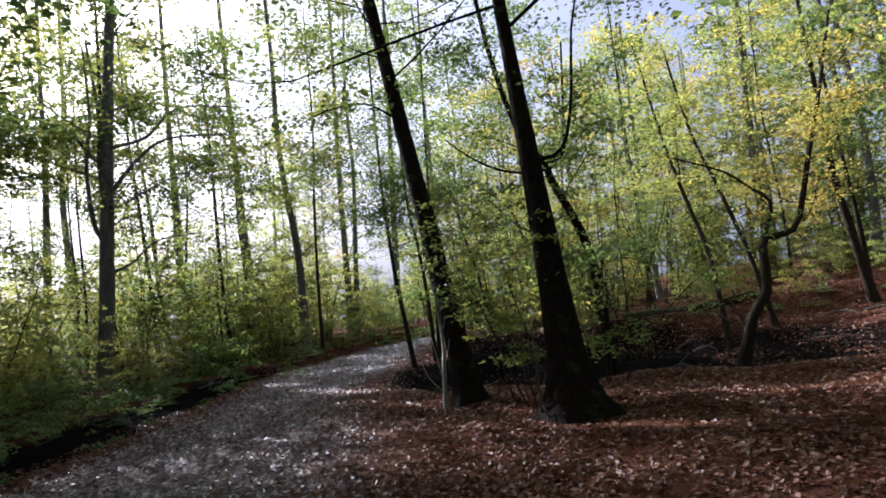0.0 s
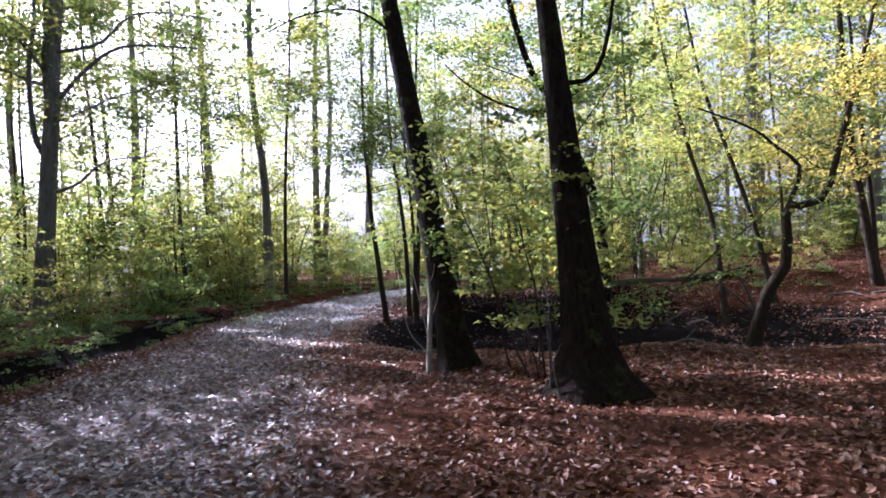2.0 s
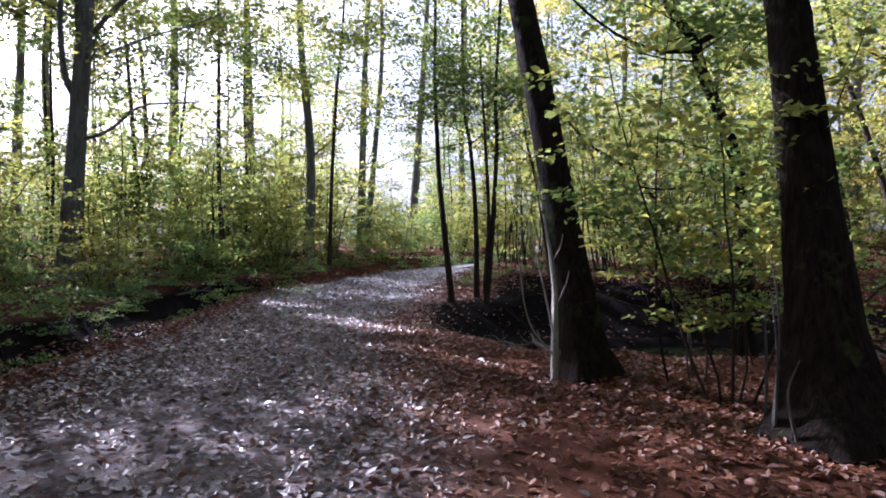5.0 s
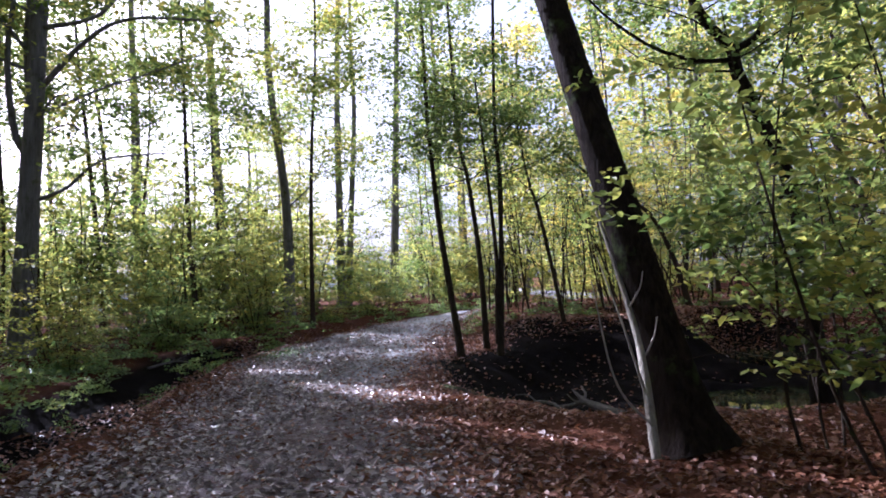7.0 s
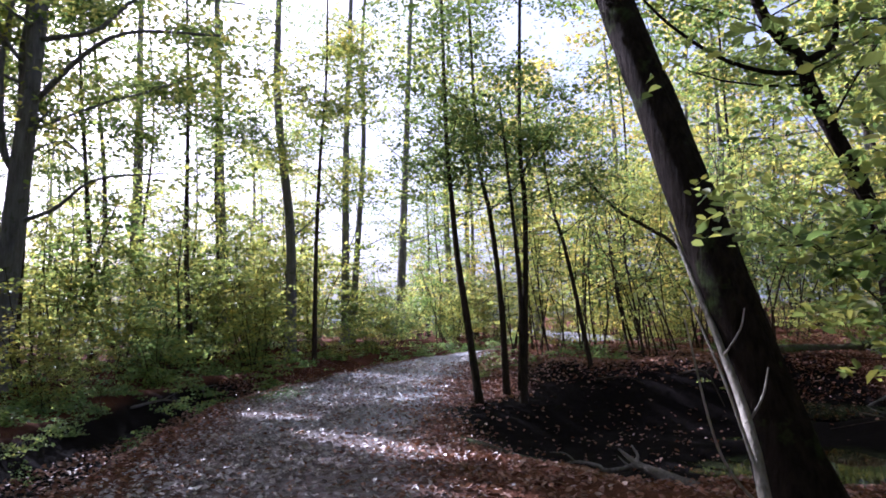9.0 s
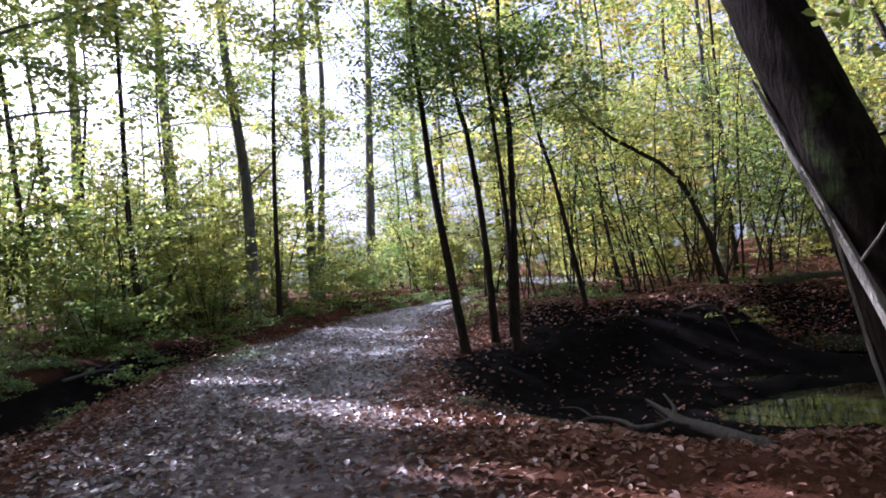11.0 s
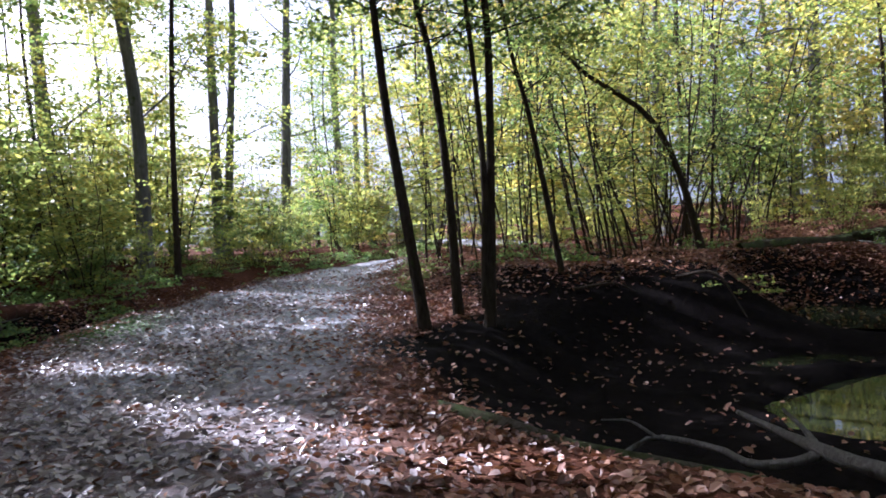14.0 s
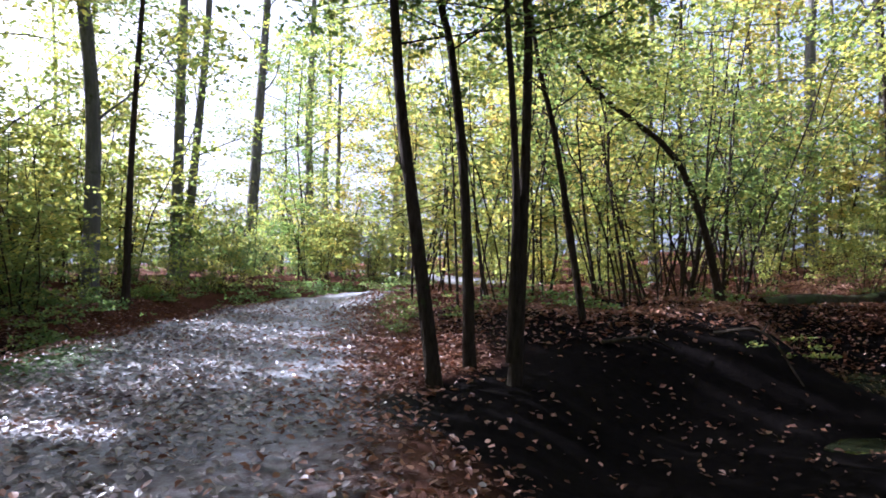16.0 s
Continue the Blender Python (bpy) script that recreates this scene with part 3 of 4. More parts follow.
for n, (x, y, r, lean, h, (start, reach, many, wide, size), label) in enumerate(FAR):
    b = at(x, y)
    extra = []
    if n == 0:
        extra = [(offsets(b, pts), r_) for pts, r_ in (
            ([(-10.88, 20.95, 3.75), (-10.05, 20.9, 4.04), (-9.2, 20.85, 4.65), (-7.7, 20.8, 4.75)], 0.055), ([(-10.85, 20.95, 5.2), (-9.95, 20.9, 5.55), (-9.35, 20.8, 4.95), (-8.9, 20.8, 4.0)], 0.022),
            ([(-10.95, 20.95, 4.8), (-11.24, 20.9, 5.5), (-11.36, 20.9, 7.3), (-11.15, 20.9, 9.0), (-11.3, 21.0, 11.5)], 0.095), ([(-10.84, 20.95, 6.2), (-11.0, 21.1, 7.6), (-11.05, 21.3, 9.2), (-11.5, 21.6, 12.0)], 0.12),
            ([(-10.75, 20.95, 6.3), (-9.6, 20.8, 7.4), (-8.45, 20.7, 7.95), (-6.4, 20.6, 7.8)], 0.075), ([(-10.62, 20.95, 7.9), (-9.4, 21.1, 8.2), (-8.3, 21.2, 9.1), (-6.1, 21.3, 8.9)], 0.065),
            ([(-10.7, 20.95, 7.1), (-12.1, 20.8, 8.8), (-13.5, 20.7, 9.4)], 0.055), ([(-10.8, 20.95, 5.6), (-10.2, 20.8, 6.2), (-9.7, 20.7, 6.1)], 0.03))]
    rng = np.random.default_rng(n)
    sway = rng.normal(0, 0.07, 3)
    grow("tree", b, [(0, 0, 0), (lean * 0.2 + sway[0], 0, h * 0.2), (lean * 0.4 + sway[1], 0.1, h * 0.42), (lean * 0.65 + sway[2], 0.1, h * 0.65), (lean, 0.2, h)], r, r * 0.3, BARK_GREY if r > 0.15 else BARK_SAPLING, (LEAF_LIME, LEAF_GREEN)[n % 2], label, 40 + n,
         13 if r > 0.15 else 9, start, reach, many, 24, wide, size, 0.35, 10, extra)


# ---- undergrowth and the woods around: a few grown forms, repeated ----
def bush(name, base, height_, spread, stems, spray_n, per, leaf, bark, label, category, seed, group="", leaf_size=0.085, spray_r=0.35, stem_r=0.014, leafy_from=0.2, oval=False, foot_r=0.25, bend=0.13):
    rng = np.random.default_rng(seed)
    t = thing(name, *base, label, category, group)
    pieces, ends = [], []
    for i in range(stems):
        a = rng.uniform(0, 2 * math.pi)
        foot = np.array([math.cos(a), math.sin(a), 0]) * rng.uniform(0, foot_r) * spread
        a = a if foot_r < 0.5 else rng.uniform(0, 2 * math.pi)
        pts = stem_paths(rng, foot - [0, 0, 0.08], (math.cos(a) * spread / height_, math.sin(a) * spread / height_, 1.0), height_ * rng.uniform(0.65, 1.1), 5, bend, 0.02)
        part("stem", mesh_np("stem", *tube(pts, stem_r * rng.uniform(0.7, 1.4), stem_r * 0.3, 5, 8), bark, True), t)
        q = spline(pts, 12)
        ends += list(q[int(leafy_from * 12):])
        for k in (4, 6, 8, 10):
            tw = stem_paths(rng, q[k], rng.normal(0, 1, 3) * [1, 1, 0.3], height_ * 0.25, 3, 0.2, 0.03)
            pieces.append(tube(tw, stem_r * 0.5, stem_r * 0.2, 3, 4))
            ends += [tw[1], tw[2], tw[3]]
    tagged(part("brushwood", mesh_np("brushwood", *join(pieces), bark, True), t), "", "", "", "stuff")
    e = np.array(ends)
    cen = e[rng.integers(0, len(e), spray_n)] + rng.normal(0, spray_r * 0.5, (spray_n, 3)) * [1, 1, 0.5]
    pts = sprays(cen, per, spray_r, rng)
    pts[:, 2] = np.maximum(pts[:, 2], 0.03)
    part("foliage", mesh_np("foliage", *leaves(pts, leaf_size, rng, 0.6, 0.35, oval), leaf), t)
    return t


def scatter(models, places, seed, size=(0.8, 1.25)):
    rng = np.random.default_rng(seed)
    for k, (x, y) in enumerate(places):
        s = rng.uniform(*size)
        m = pose(x, y, ground_z(x, y) - 0.04, 0, 0, rng.uniform(0, 360)) @ Matrix.Diagonal((s, s, s * rng.uniform(0.85, 1.15), 1))
        copy_thing(models[k % len(models)], m)


def jitter_grid(x0, x1, y0, y1, step, seed, keep):
    rng = np.random.default_rng(seed)
    out = []
    for x in np.arange(x0, x1, step):
        for y in np.arange(y0, y1, step):
            px, py = x + rng.uniform(-0.45, 0.45) * step, y + rng.uniform(-0.45, 0.45) * step
            if keep(px, py):
                out.append((px, py))
    return out


UNDER, WOODS = "undergrowth beside the path", "woods around the path"
shrubs = [bush("shrub", at(-9.0 - 2.2 * k, 12.0 + 5 * k), 2.3 + 0.35 * k, 0.9, 6, 58, 26, (LEAF_LOW, LEAF_LIME, LEAF_LIME)[k], BARK_SAPLING, "dense leafy green shrub in the undergrowth", "shrub", 70 + k, UNDER, 0.098, 0.42) for k in range(3)]
left_side = lambda x, y: x < float(path_left(y)) - (2.0 if y > 17 else 3.2) and math.hypot(x + 11, y - 21) > 1.2
scatter(shrubs, jitter_grid(-19, 3, 4, 44, 2.05, 1, lambda x, y: left_side(x, y) and x > float(path_left(y)) - 9.0), 2, (0.5, 1.2))
low = [bush("bramble", at(-7.6 - 0.5 * k, 10.0 + 4 * k), 0.75, 1.1, 5, 20, 20, LEAF_LOW, BARK_SAPLING, "low leafy bramble on the ditch bank", "bramble", 80 + k, UNDER, 0.075, 0.25, 0.007, 0.1) for k in range(2)]
scatter(low, jitter_grid(-10, 4, 2, 38, 1.1, 3, lambda x, y: (1.2 if y > 17 else 2.1) < float(path_left(y)) - x < 3.4), 4)
scatter(low, jitter_grid(-9, -5, 3, 19, 0.95, 162, lambda x, y: 0.35 < float(path_left(y)) - x < 1.9), 163, (0.35, 0.65))
scatter(low, [(-0.5, 22.3), (-0.1, 23.4), (-0.6, 24.2), (0.2, 24.9), (-0.3, 25.8), (0.5, 26.7), (0.9, 27.8), (1.6, 28.8), (-6.6, 20.4), (-6.3, 21.8), (-5.8, 23.0), (-5.2, 24.3), (-4.5, 25.5), (-3.8, 27.0), (-3.0, 28.4), (-1.9, 30.0), (-0.6, 31.6)], 97, (0.4, 0.7))
scatter(low, jitter_grid(-15, -7, 10, 27, 1.9, 101, lambda x, y: 3.6 < float(path_left(y)) - x < 8.5), 102, (0.9, 1.5))
# the darker LEAF_GREEN form stands in for shadowed foliage among lit trees
thickets = [bush("young_tree", at(*q), 5.4, 1.2, 5, 96, 19, lf, BARK_SAPLING, "slim young trees with yellow-green autumn leaves", "young tree", 90 + k, WOODS, 0.15, 0.55, 0.026, 0.22, False, 0.6, 0.1)
            for k, (q, lf) in enumerate((((3.5, 27.5), LEAF_LIME), ((7.0, 29.0), LEAF_GOLD), ((11.0, 27.0), LEAF_GREEN), ((-13.0, 25.0), LEAF_LIME)))]
right_side = lambda x, y: x > 0.8 + max(0, (y - 27) * 0.75) and not (y < 26 and x < 9) and int(7 * x + 13 * y) % 10 > 2
scatter(thickets[:3], jitter_grid(1, 27, 23, 42, 4.0, 5, right_side), 6)
scatter([thickets[3], thickets[0], thickets[3]], jitter_grid(-24, -4, 12, 37, 3.5, 7, lambda x, y: left_side(x, y) and x < float(path_left(y)) - 4 and not (y < 27 and 8.1 < 0.656 * x + 0.755 * y < 10.5) and not (y > 19 and int(7 * x + 13 * y) % 10 < 1)), 8, (0.65, 1.3))
scatter(thickets[::2], jitter_grid(-40, 2, 36, 52, 4.8, 9, lambda x, y: x < float(path_left(y)) - 3 and y + 0.4 * x > 20), 10, (0.7, 0.95))
scatter([thickets[2], thickets[0], thickets[1]], jitter_grid(-11, 7, 34.5, 43, 3.1, 98, lambda x, y: y > 34.5 + max(0.0, x) * 0.75 and math.hypot(x + 5, y - 34.2) > 1.5 and math.hypot(x + 3, y - 38.0) > 1.5), 99, (0.5, 0.95))
scatter(thickets[1:3], jitter_grid(-1, 9, 45, 54, 3.0, 91, lambda x, y: True), 92, (0.7, 0.95))
scatter(shrubs[1:], jitter_grid(0.5, 20, 25.0, 31.5, 2.7, 93, lambda x, y: x > 0.8 + max(0, (y - 27) * 0.75)), 94, (0.45, 0.9))
scatter(shrubs[2:], jitter_grid(9, 18, 19.5, 25, 2.6, 95, lambda x, y: math.hypot(x - 12, y - 18.5) > 1.2), 96, (0.4, 0.8))
scatter(low, [(0.3, 21.6), (1.4, 21.2), (2.3, 21.9), (1.8, 23.0), (3.0, 23.6), (4.4, 23.9), (5.2, 22.2), (6.2, 23.6), (7.2, 22.7), (0.4, 23.6), (2.6, 25.0), (5.4, 25.2)], 103, (0.6, 1.0))
bush("herb_tuft", at(3.7, 18.9), 0.45, 0.5, 6, 14, 20, LEAF_LIME, BARK_SAPLING, "sunlit yellow-green herb tuft at the water", "herb", 112, "", 0.06, 0.16, 0.004, 0.1)
scatter(low, [(9.4, 19.6), (10.6, 19.3), (11.6, 19.9), (8.2, 20.4), (12.9, 19.2), (13.8, 17.9), (10.0, 21.2), (9.0, 22.3)], 104, (0.5, 0.9))
scatter([thickets[0], thickets[3], thickets[2]], [(-7.3, 26.2), (-8.6, 24.4), (-9.6, 27.6), (-7.0, 31.2), (-10.6, 30.2), (-12.2, 25.4), (-8.9, 35.5)], 157, (0.8, 1.2))
bracken = bush("dry_bracken", at(8.9, 22.4), 0.8, 0.9, 7, 26, 18, LEAF_RUST, BARK_SAPLING, "dry pinkish-brown bracken on the bank's crest", "bracken", 114, "", 0.075, 0.24, 0.006, 0.1)
scatter([bracken], [(9.6, 21.9), (10.4, 22.6), (8.1, 23.0), (9.3, 23.4), (11.3, 22.2), (12.1, 21.4), (10.9, 23.6)], 115, (0.8, 1.2))
# the second clump's darker leaves stand in for foliage in shadow
coppice = [bush("coppice_clump", at(*q), 5.6, 0.75, 7, 64, 30, (LEAF_LIME, LEAF_GREEN)[k], BARK_SAPLING, "many-stemmed coppice clump of thin dark poles", "coppice", 100 + k, "coppice on the mound", 0.09, 0.5, 0.024, 0.35, False, 1.1, 0.13) for k, q in enumerate(((3.2, 22.3), (4.6, 22.8)))]
scatter(coppice, [(5.6, 23.4), (2.2, 23.8), (3.9, 24.4), (6.4, 25.0), (1.0, 22.9), (7.6, 24.0), (0.8, 24.9), (8.6, 25.2)], 9, (0.85, 1.15))
bush("beech_shrub", at(1.2, 9.7), 3.4, 0.85, 5, 96, 30, LEAF_LIME, BARK_SAPLING, "yellow-green beech shoots spreading between the two oaks", "shrub", 110, "", 0.082, 0.36, 0.013, 0.42, True)
bush("beech_shrub", at(1.05, 10.3), 3.7, 0.9, 4, 84, 30, LEAF_GREEN, BARK_SAPLING, "dark green beech shoots in layered sprays behind the stout oak", "shrub", 113, "", 0.085, 0.38, 0.012, 0.45, True)
bush("beech_shrub", at(2.6, 11.6), 3.6, 1.3, 4, 76, 30, LEAF_GREEN, BARK_SAPLING, "green beech shrub behind the stout oak", "shrub", 111, "", 0.078, 0.42, 0.016, 0.2, True)

slender = [grow("tree", at(x, y), [(0, 0, 0), (0.1, 0, 3), (-0.1, 0.2, 6.5), (0.15, 0, 11)], 0.065, 0.02, BARK_SAPLING, lf, "slender young woodland tree with sparse autumn leaves", 150 + k, 12, 0.18, 2.6, 150, 22, 0.55, 0.12, 0.2, 7, (), WOODS)
           for k, (x, y, lf) in enumerate(((-9.2, 29.5, LEAF_LIME), (-13.5, 24.0, LEAF_GREEN)))]
scatter(slender, [(-8.0, 36.5), (-12.0, 36.0), (-16.5, 32.0), (-15.5, 27.0), (-18.0, 25.0), (-12.5, 31.5), (-7.4, 32.5), (-14.5, 20.5), (-20.5, 31.0), (-1.0, 39.5), (3.5, 40.5), (8.5, 27.5), (13.5, 25.5), (6.0, 31.5), (11.5, 30.0), (15.5, 21.5)], 151, (0.8, 1.2))

models = []
for k, (x, y, h, r, lf) in enumerate(((16.0, 24.0, 18, 0.2, LEAF_LIME), (20.0, 31.0, 21, 0.24, LEAF_GREEN), (11.0, 36.0, 16, 0.15, LEAF_GOLD))):
    models.append(grow("tree", at(x, y), [(0, 0, 0), (0.2, 0.1, h * 0.3), (-0.1, 0.2, h * 0.6), (0.3, 0, h)], r, 0.05, BARK_GREY, lf, "tall woodland tree in autumn leaf", 120 + k, 12, 0.18, 5.0, 170, 20, 0.95, 0.22, 0.3, 8, (), WOODS))
scatter(models, jitter_grid(10, 42, 2, 50, 9.2, 11, lambda x, y: x > 9 + max(0, 18 - y) * 0.3 and math.hypot(x - 12, y - 18.5) > 2.5), 12)
scatter(models, jitter_grid(-10, 34, 48, 70, 9.0, 13, lambda x, y: x > -1 + (y - 46) * 0.1), 14)
scatter(models, jitter_grid(-60, -12, 50, 90, 15.0, 15, lambda x, y: True), 16)
# unseen trees behind the walk, added to close off the sky there
scatter(models, jitter_grid(-22, 24, -24, -5, 11.0, 17, lambda x, y: abs(x) > 4 or y < -8), 18)
scatter(models, [(10.0, 31.0), (14.5, 29.0), (8.0, 38.0), (17.5, 35.0), (22.0, 27.0), (5.0, 45.5), (12.0, 43.0), (19.0, 22.5), (16.4, 32.4)], 152, (0.85, 1.05))
# added trees, mostly out of view, whose crowns keep sun off the path
broad = grow("tree", at(-13.5, 13.0), [(0, 0, 0), (0.2, 0.1, 6), (-0.2, 0.3, 12), (0.2, 0, 20)], 0.26, 0.07, BARK_GREY, LEAF_GREEN, "broad-crowned tall woodland tree shading the path", 140, 14, 0.36, 6.0, 430, 24, 1.0, 0.22, 0.4, 8, (), WOODS)
scatter([broad], [(-20.5, 18.5), (-24.0, 22.0), (-16.0, 18.2), (-20.0, 24.5)], 20, (0.9, 1.1))
# one more past the left edge, added to shade the litter
scatter(models[1:2], [(-15.5, 20.4)], 153, (0.85, 0.9))
# unseen crowns over the path and a leafy understorey behind the walk, added to block sky light
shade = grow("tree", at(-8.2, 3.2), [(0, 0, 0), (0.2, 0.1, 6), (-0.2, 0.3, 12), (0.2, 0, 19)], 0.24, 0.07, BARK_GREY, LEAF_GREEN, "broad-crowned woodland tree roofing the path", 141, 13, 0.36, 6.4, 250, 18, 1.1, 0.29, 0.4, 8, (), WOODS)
scatter([shade], [(-12.0, 6.5), (-19.5, 10.0), (-17.0, 3.0), (-25.5, 14.0), (-11.0, -1.5), (8.5, 1.5), (4.5, -3.5), (1.0, -9.0), (9.5, 6.5), (-14.0, -7.0), (-8.6, 9.6), (4.7, 5.0), (5.4, 0.6), (-3.2, -4.6), (3.0, -7.5), (6.6, 7.0), (-7.0, -8.0), (12.5, -3.0), (11.5, 9.0), (-2.0, -15.0), (7.0, -16.0), (-12.5, -15.0)], 154, (0.85, 1.1))
screen = bush("young_tree", at(-5.0, -8.0), 5.6, 1.5, 4, 50, 14, LEAF_GREEN, BARK_SAPLING, "leafy green young trees in the wood", "young tree", 142, WOODS, 0.3, 0.7, 0.03, 0.1)
# unseen thickets around the start, added to cut the light from behind
scatter([screen], jitter_grid(-20, 24, -22, 10, 3.4, 155, lambda x, y: (y < -4.5 - 0.1 * abs(x)) or (x > 8.5 and y < 9.5 - 0.2 * (x - 8)) or (x < -8.5 and y < 8.5)), 156, (0.85, 1.25))
scatter([screen], jitter_grid(-60, -9, 40, 64, 5.0, 158, lambda x, y: True) + jitter_grid(-9, 16, 49, 60, 4.0, 161, lambda x, y: True) + jitter_grid(14, 44, 12, 48, 5.5, 160, lambda x, y: x > 16 or y > 34), 159, (0.45, 0.7))


# ---- dead wood ----
def dead_branch(name, lines, material, label, category, base):
    """A fallen or dead branch: a stem and its forks, each line (points, thick end, thin end)."""
    rng = np.random.default_rng(len(label))
    t = thing(name, *base, label, category)
    for k, (pts, r0, r1) in enumerate(lines):
        part("stem" if k == 0 else "fork", mesh_np("branch", *tube(offsets(base, pts), r0, r1, 9, 18, rng, 0.07), material, True), t)
    return t


dead_branch("fallen_branch", [([(0.16, 12.4, -0.2), (0.03, 12.87, -0.17), (0.0, 13.4, -0.2), (0.03, 13.83, -0.21), (0.06, 14.32, -0.2)], 0.065, 0.014),
                              ([(0.02, 13.55, -0.2), (-0.12, 13.62, -0.27), (-0.28, 13.78, -0.31), (-0.27, 14.06, -0.32), (-0.42, 14.5, -0.36), (-0.7, 14.42, -0.4), (-0.98, 14.4, -0.4)], 0.032, 0.01),
                              ([(0.02, 13.62, -0.2), (0.1, 13.8, -0.17), (0.09, 13.95, -0.09)], 0.024, 0.009), ([(0.0, 13.2, -0.19), (-0.16, 13.3, -0.16), (-0.22, 13.45, -0.1)], 0.014, 0.005),
                              ([(-0.42, 14.5, -0.36), (-0.5, 14.7, -0.3), (-0.66, 14.8, -0.3)], 0.012, 0.005)], WOOD_DEAD, "bleached grey forked fallen branch lying over the pool's bank", "branch", (0.17, 12.4, ground_z(0.17, 12.4)))
dead_branch("dead_sapling", [([(-0.24, 10.45, -0.1), (-0.2, 10.68, 0.49), (-0.18, 10.97, 0.95), (-0.23, 11.3, 1.55), (-0.3, 11.52, 2.05)], 0.042, 0.012), ([(-0.22, 10.6, 0.3), (-0.34, 10.72, 0.9), (-0.46, 10.95, 1.5)], 0.013, 0.005),
                          ([(-0.2, 10.5, 0.1), (-0.5, 10.5, 0.5), (-0.62, 10.6, 1.3)], 0.011, 0.005), ([(-0.17, 10.8, 0.62), (-0.1, 10.72, 0.8), (-0.06, 10.7, 0.98)], 0.01, 0.004), ([(-0.19, 11.0, 1.05), (-0.12, 10.9, 1.22), (-0.1, 10.86, 1.36)], 0.009, 0.004)], WOOD_BARE,
            "pale barkless dead stem against the leaning oak", "dead sapling", (-0.12, 10.6, ground_z(-0.12, 10.6)))
shoots = []
rng = np.random.default_rng(61)
for k in range(4):
    a = 2.7 + 0.27 * k + 0.2 * (k % 2)
    x, y, h = 1.5 + 0.46 * math.cos(a), 8.72 + 0.42 * math.sin(a), rng.uniform(0.45, 1.3)
    shoots.append(([(x, y, -0.12), (x + rng.uniform(-0.06, 0.03), y + rng.uniform(-0.04, 0.04), h * 0.5), (x + rng.uniform(-0.16, 0.05), y + rng.uniform(-0.05, 0.1), h)], rng.uniform(0.008, 0.016), 0.004))
dead_branch("dead_shoot", shoots, WOOD_DEAD, "pale dead shoots at the stout oak's foot", "dead shoot", (1.1, 8.45, ground_z(1.1, 8.45)))
dead_branch("mossy_root", [([(-1.72, 15.2, -0.2), (-1.5, 14.6, -0.16), (-1.2, 14.1, -0.2), (-0.8, 13.75, -0.24), (-0.4, 13.5, -0.3)], 0.055, 0.035)], WOOD_MOSSY, "moss-grown root along the bank's edge", "root", (-1.5, 14.6, -0.25))
z = ground_z(7.0, 21.4)
dead_branch("fallen_log", [([(5.7, 21.6, z - 0.02), (6.6, 21.45, z + 0.06), (7.6, 21.5, z + 0.05), (8.7, 21.15, z + 0.2), (9.8, 20.9, z + 0.3)], 0.17, 0.1), ([(8.0, 21.3, z + 0.2), (8.6, 20.6, z + 0.3), (9.4, 20.2, z + 0.5)], 0.05, 0.02)], WOOD_MOSSY, "dark mossy fallen trunk along the far bank", "log", (7.0, 21.4, z))
z = ground_z(7.4, 15.6)
dead_branch("broken_branch", [([(7.2, 15.7, z - 0.05), (7.0, 15.6, z + 0.7), (6.6, 15.5, z + 1.5)], 0.05, 0.02), ([(7.05, 15.6, z + 0.5), (6.65, 15.6, z + 0.9), (6.2, 15.5, z + 1.25)], 0.03, 0.012)], WOOD_DEAD, "pale broken branch standing in the hollow", "branch", (7.2, 15.7, z))
rng = np.random.default_rng(77)
for x, y in [(10.2, 18.0), (9.6, 19.2), (10.8, 17.2), (8.9, 16.3), (8.3, 14.4), (5.8, 19.0), (6.4, 18.2), (4.6, 12.6), (7.5, 20.0), (-7.0, 21.6), (-6.4, 24.2), (-7.6, 19.2), (2.9, 19.4), (1.2, 19.3)]:
    z, a, ln = ground_z(x, y), rng.uniform(0, 6.28), rng.uniform(0.7, 1.7)
    e = (x + math.cos(a) * ln, y + math.sin(a) * ln)
    m = ((x + e[0]) / 2 + 0.1, (y + e[1]) / 2)
    dead_branch("fallen_branch", [([(x, y, z + 0.03), (*m, max(ground_z(*m), z) + 0.08), (*e, ground_z(*e) + 0.05)], 0.03, 0.01),
                                  ([(*m, max(ground_z(*m), z) + 0.08), (m[0] + 0.3, m[1] + 0.2, z + 0.25)], 0.014, 0.005)], WOOD_DEAD if rng.uniform() < 0.5 else BARK_SAPLING, "thin dead branch lying on the forest floor", "branch", (x, y, z))


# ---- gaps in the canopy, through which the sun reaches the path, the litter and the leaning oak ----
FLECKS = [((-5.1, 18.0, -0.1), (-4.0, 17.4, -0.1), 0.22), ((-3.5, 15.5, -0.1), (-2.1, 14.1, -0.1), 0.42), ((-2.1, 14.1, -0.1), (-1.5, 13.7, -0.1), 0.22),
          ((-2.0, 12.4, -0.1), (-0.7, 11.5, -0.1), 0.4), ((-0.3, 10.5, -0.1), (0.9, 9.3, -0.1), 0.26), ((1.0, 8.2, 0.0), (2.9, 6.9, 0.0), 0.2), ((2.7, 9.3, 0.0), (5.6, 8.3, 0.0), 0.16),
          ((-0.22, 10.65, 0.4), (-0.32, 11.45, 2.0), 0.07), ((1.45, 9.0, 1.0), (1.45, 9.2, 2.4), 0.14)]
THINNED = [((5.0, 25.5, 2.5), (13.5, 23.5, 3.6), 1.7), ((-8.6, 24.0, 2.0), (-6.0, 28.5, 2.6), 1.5)]


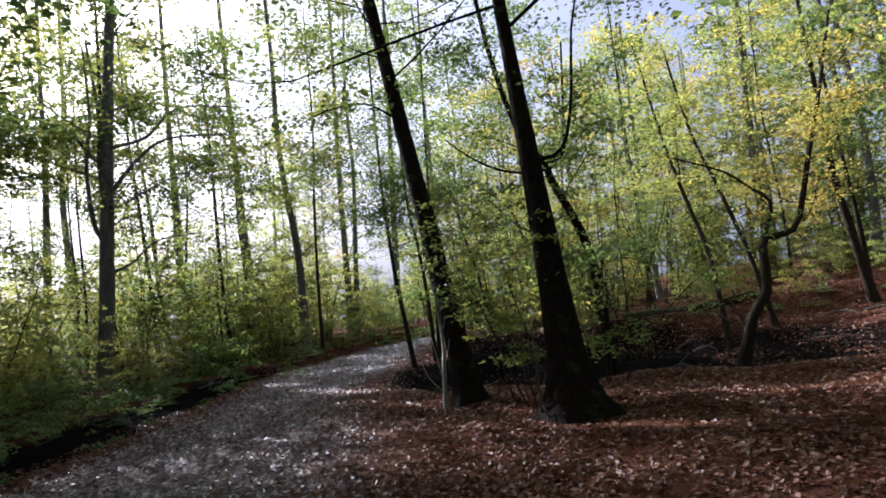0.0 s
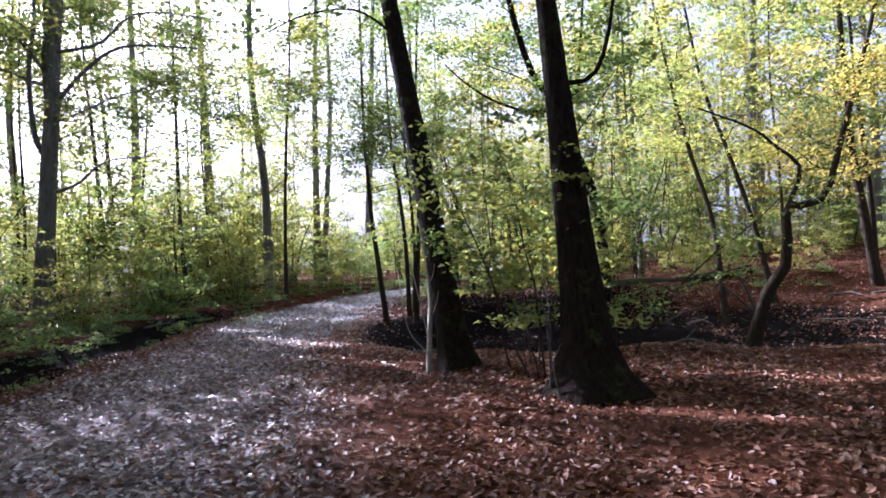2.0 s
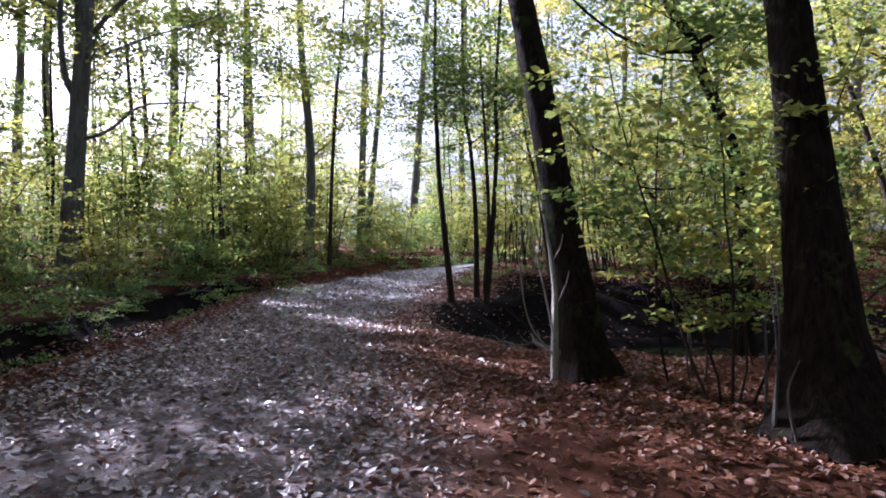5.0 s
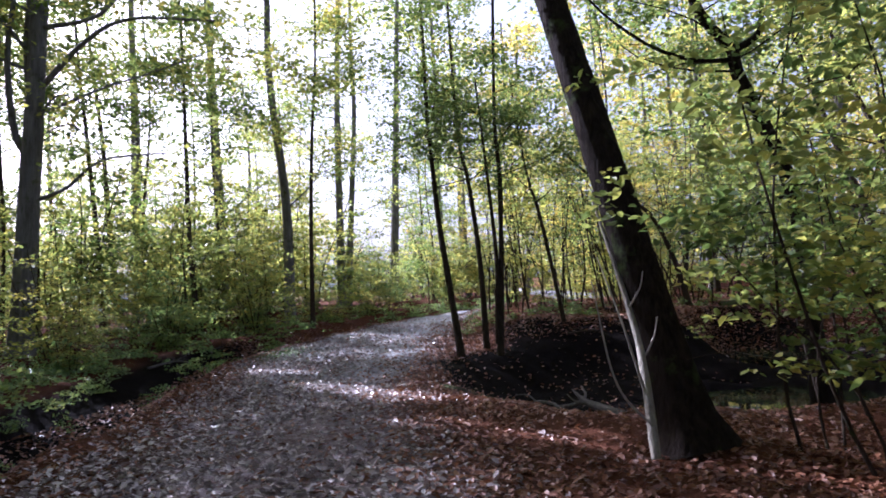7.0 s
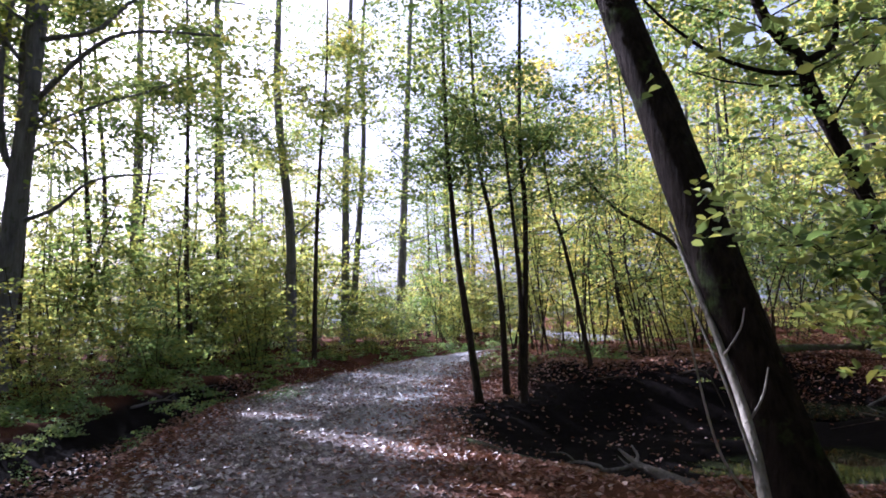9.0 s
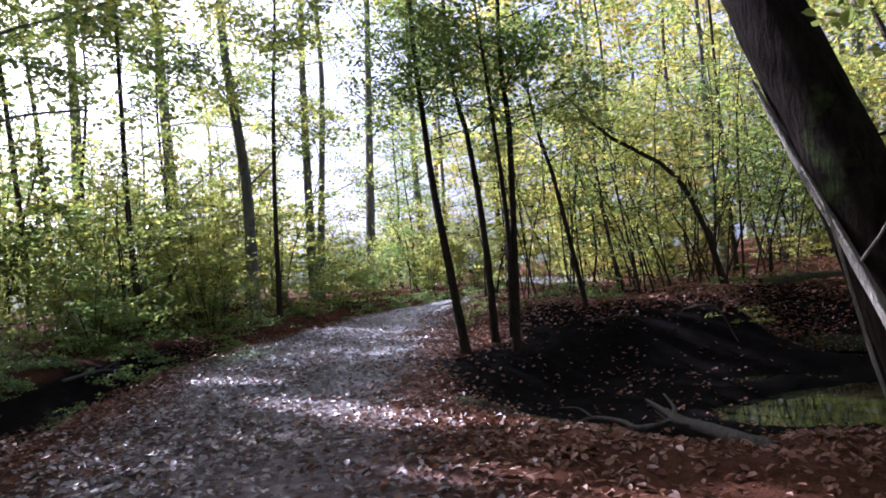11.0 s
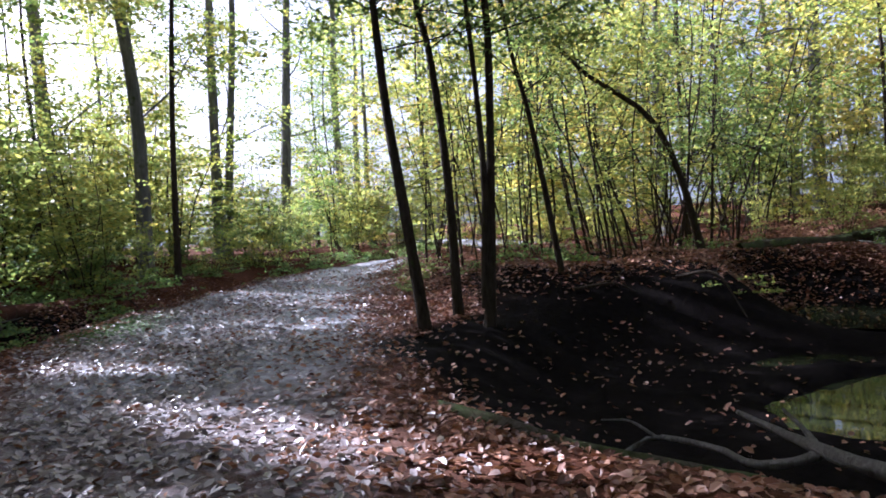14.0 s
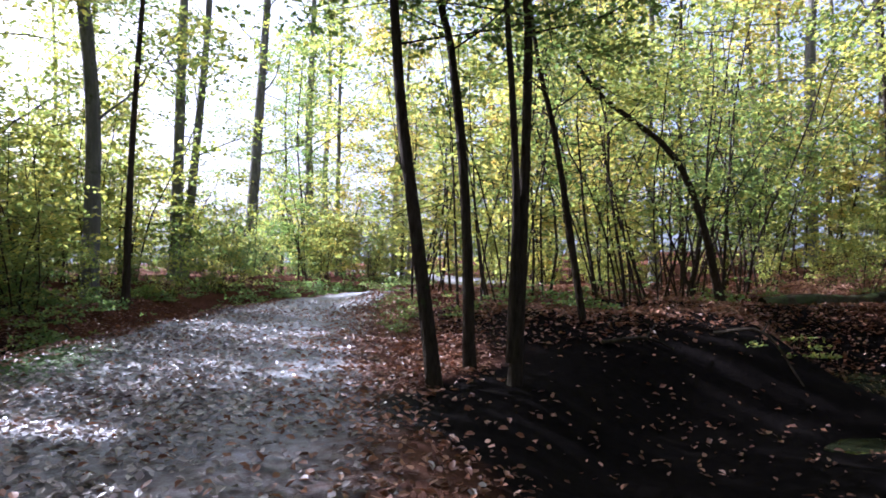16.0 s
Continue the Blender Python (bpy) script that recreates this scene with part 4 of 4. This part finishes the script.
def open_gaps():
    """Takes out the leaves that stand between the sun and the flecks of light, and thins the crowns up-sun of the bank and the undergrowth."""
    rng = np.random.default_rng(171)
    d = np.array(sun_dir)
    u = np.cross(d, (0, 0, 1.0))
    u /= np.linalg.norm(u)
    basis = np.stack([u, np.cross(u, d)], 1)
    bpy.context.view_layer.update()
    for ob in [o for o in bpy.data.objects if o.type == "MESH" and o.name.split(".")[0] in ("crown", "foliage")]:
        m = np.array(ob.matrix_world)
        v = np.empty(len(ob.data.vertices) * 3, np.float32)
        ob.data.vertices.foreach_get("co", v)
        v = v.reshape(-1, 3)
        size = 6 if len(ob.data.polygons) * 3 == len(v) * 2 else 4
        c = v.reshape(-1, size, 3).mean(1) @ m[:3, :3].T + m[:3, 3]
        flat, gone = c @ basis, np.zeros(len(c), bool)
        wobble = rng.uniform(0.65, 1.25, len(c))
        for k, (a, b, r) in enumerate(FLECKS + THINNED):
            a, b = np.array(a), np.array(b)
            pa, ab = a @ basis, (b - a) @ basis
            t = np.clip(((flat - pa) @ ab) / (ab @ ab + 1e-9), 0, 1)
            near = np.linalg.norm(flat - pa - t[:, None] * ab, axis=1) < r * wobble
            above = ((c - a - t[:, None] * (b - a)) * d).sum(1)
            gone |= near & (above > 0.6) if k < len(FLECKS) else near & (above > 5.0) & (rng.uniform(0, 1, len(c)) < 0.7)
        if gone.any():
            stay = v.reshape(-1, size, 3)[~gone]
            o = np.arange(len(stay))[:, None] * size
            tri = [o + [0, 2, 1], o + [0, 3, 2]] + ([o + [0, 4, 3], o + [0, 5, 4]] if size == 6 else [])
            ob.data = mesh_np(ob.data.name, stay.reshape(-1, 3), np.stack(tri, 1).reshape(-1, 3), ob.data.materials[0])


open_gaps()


# ---- fallen leaves ----
def litter_points(n, x0, x1, y0, y1, seed):
    rng = np.random.default_rng(seed)
    x, y = rng.uniform(x0, x1, n), rng.uniform(y0, y1, n)
    l, r = path_left(y), path_right(y)
    on = smooth(x, l - 0.2, l + 0.8) * (1 - smooth(x, r - 1.0, r + 0.4))
    e = np.sqrt(((x - 2.2) / 4.0) ** 2 + ((y - 15.6) / 3.3) ** 2)
    p = (1 - 0.05 * on - 0.55 * on * smooth(y, 18, 26)) * (0.06 + 0.94 * smooth(e - 0.28 * smooth(y, 16, 18), 0.8, 1.1)) * (1 - 0.45 * smooth(l - x, 0, 0.5)) * (0.6 + 0.4 * np.sin(x * 1.3 + y * 0.7) * np.sin(y * 0.9 - x))
    # leaves thinned over the blackened hollow
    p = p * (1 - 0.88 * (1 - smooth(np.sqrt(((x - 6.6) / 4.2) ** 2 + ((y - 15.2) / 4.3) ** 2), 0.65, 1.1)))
    k = rng.uniform(0, 1, n) < p
    x, y = x[k], y[k]
    return np.stack([x, y, height(x, y) + rng.uniform(0.006, 0.03, len(x))], 1), rng


pts, rng = litter_points(285000, -7, 9, -1, 29, 31)
close = (pts[:, 1] > 1) & (pts[:, 1] < 17.5) & (pts[:, 0] > -6) & (pts[:, 0] < 4.5)
side = np.random.default_rng(36)
sx, sy = side.uniform(8.5, 17, 16000), side.uniform(7, 24, 16000)
pts = np.vstack([pts, np.stack([sx, sy, height(sx, sy) + 0.02], 1)])
close = np.concatenate([close, np.zeros(16000, bool)])
mid_way = smooth(pts[:, 0], path_left(pts[:, 1]) - 0.1, path_left(pts[:, 1]) + 0.7) * (1 - smooth(pts[:, 0], path_right(pts[:, 1]) - 1.6, path_right(pts[:, 1]) + 0.5))
# most leaves on the path take the colours with painted sky sheen
sheened = rng.uniform(0, 1, len(pts)) < 0.85 * mid_way


def litter_mesh(name, keep, material):
    return mesh_np(name, *join([leaves(pts[keep & close], 0.06, rng, 0.38, 0.45, True), leaves(pts[keep & ~close], 0.07, rng, 0.35, 0.45)]), material)


litter = tagged(new("leaf_litter", litter_mesh("leaf_litter", ~sheened, LEAF_DRY)), "fallen copper-brown beech leaves strewn on the forest floor", "fallen leaves", "", "stuff")
tagged(new("trodden_leaves", litter_mesh("trodden_leaves", sheened, LEAF_SKY_SHEEN)), "fallen leaves on the gravel path, sky sheen in their colour", "fallen leaves", "", "stuff")

# single fallen leaves on the stretch of floor beside the path
rng = np.random.default_rng(32)
forms = []
for k in range(6):
    v, f = leaves(np.zeros((1, 3)), 0.064, np.random.default_rng(200 + k), 0.25, 0.35, True)
    forms.append(mesh_np("fallen_leaf", v, f, LEAF_DRY))
count = 0
while count < 290:
    x, y = rng.uniform(-3.6, 2.2), rng.uniform(3.0, 12.5)
    if rng.uniform() < 0.45 and x < path_right(y) - 0.5:
        continue
    ob = part("fallen_leaf", forms[count % 6], litter)
    ob.matrix_basis = pose(x, y, ground_z(x, y) + 0.03, rng.uniform(-20, 20), rng.uniform(-20, 20), rng.uniform(0, 360))
    count += 1

# loose stones of the path
rng = np.random.default_rng(33)
n = 3000
y = rng.uniform(-1, 24, n)
x = path_left(y) + 0.5 + rng.uniform(0, 1, n) * (path_right(y) - path_left(y) - 0.6)
s = rng.uniform(0.006, 0.02, n)
octa = np.array([(1, 0, 0), (0, 1, 0), (-1, 0, 0), (0, -1, 0), (0, 0, 0.7), (0, 0, -0.7)])
v = np.stack([x, y, height(x, y) + 0.2 * s], 1)[:, None, :] + octa[None] * s[:, None, None] * rng.uniform(0.6, 1.3, (n, 6, 1))
tri = np.array([(0, 1, 4), (1, 2, 4), (2, 3, 4), (3, 0, 4), (1, 0, 5), (2, 1, 5), (3, 2, 5), (0, 3, 5)])
f = (tri[None] + 6 * np.arange(n)[:, None, None]).reshape(-1, 3)
tagged(new("path_gravel", mesh_np("path_gravel", v.reshape(-1, 3), f, STONE)), "small grey stones loose on the packed path", "gravel", "", "stuff")
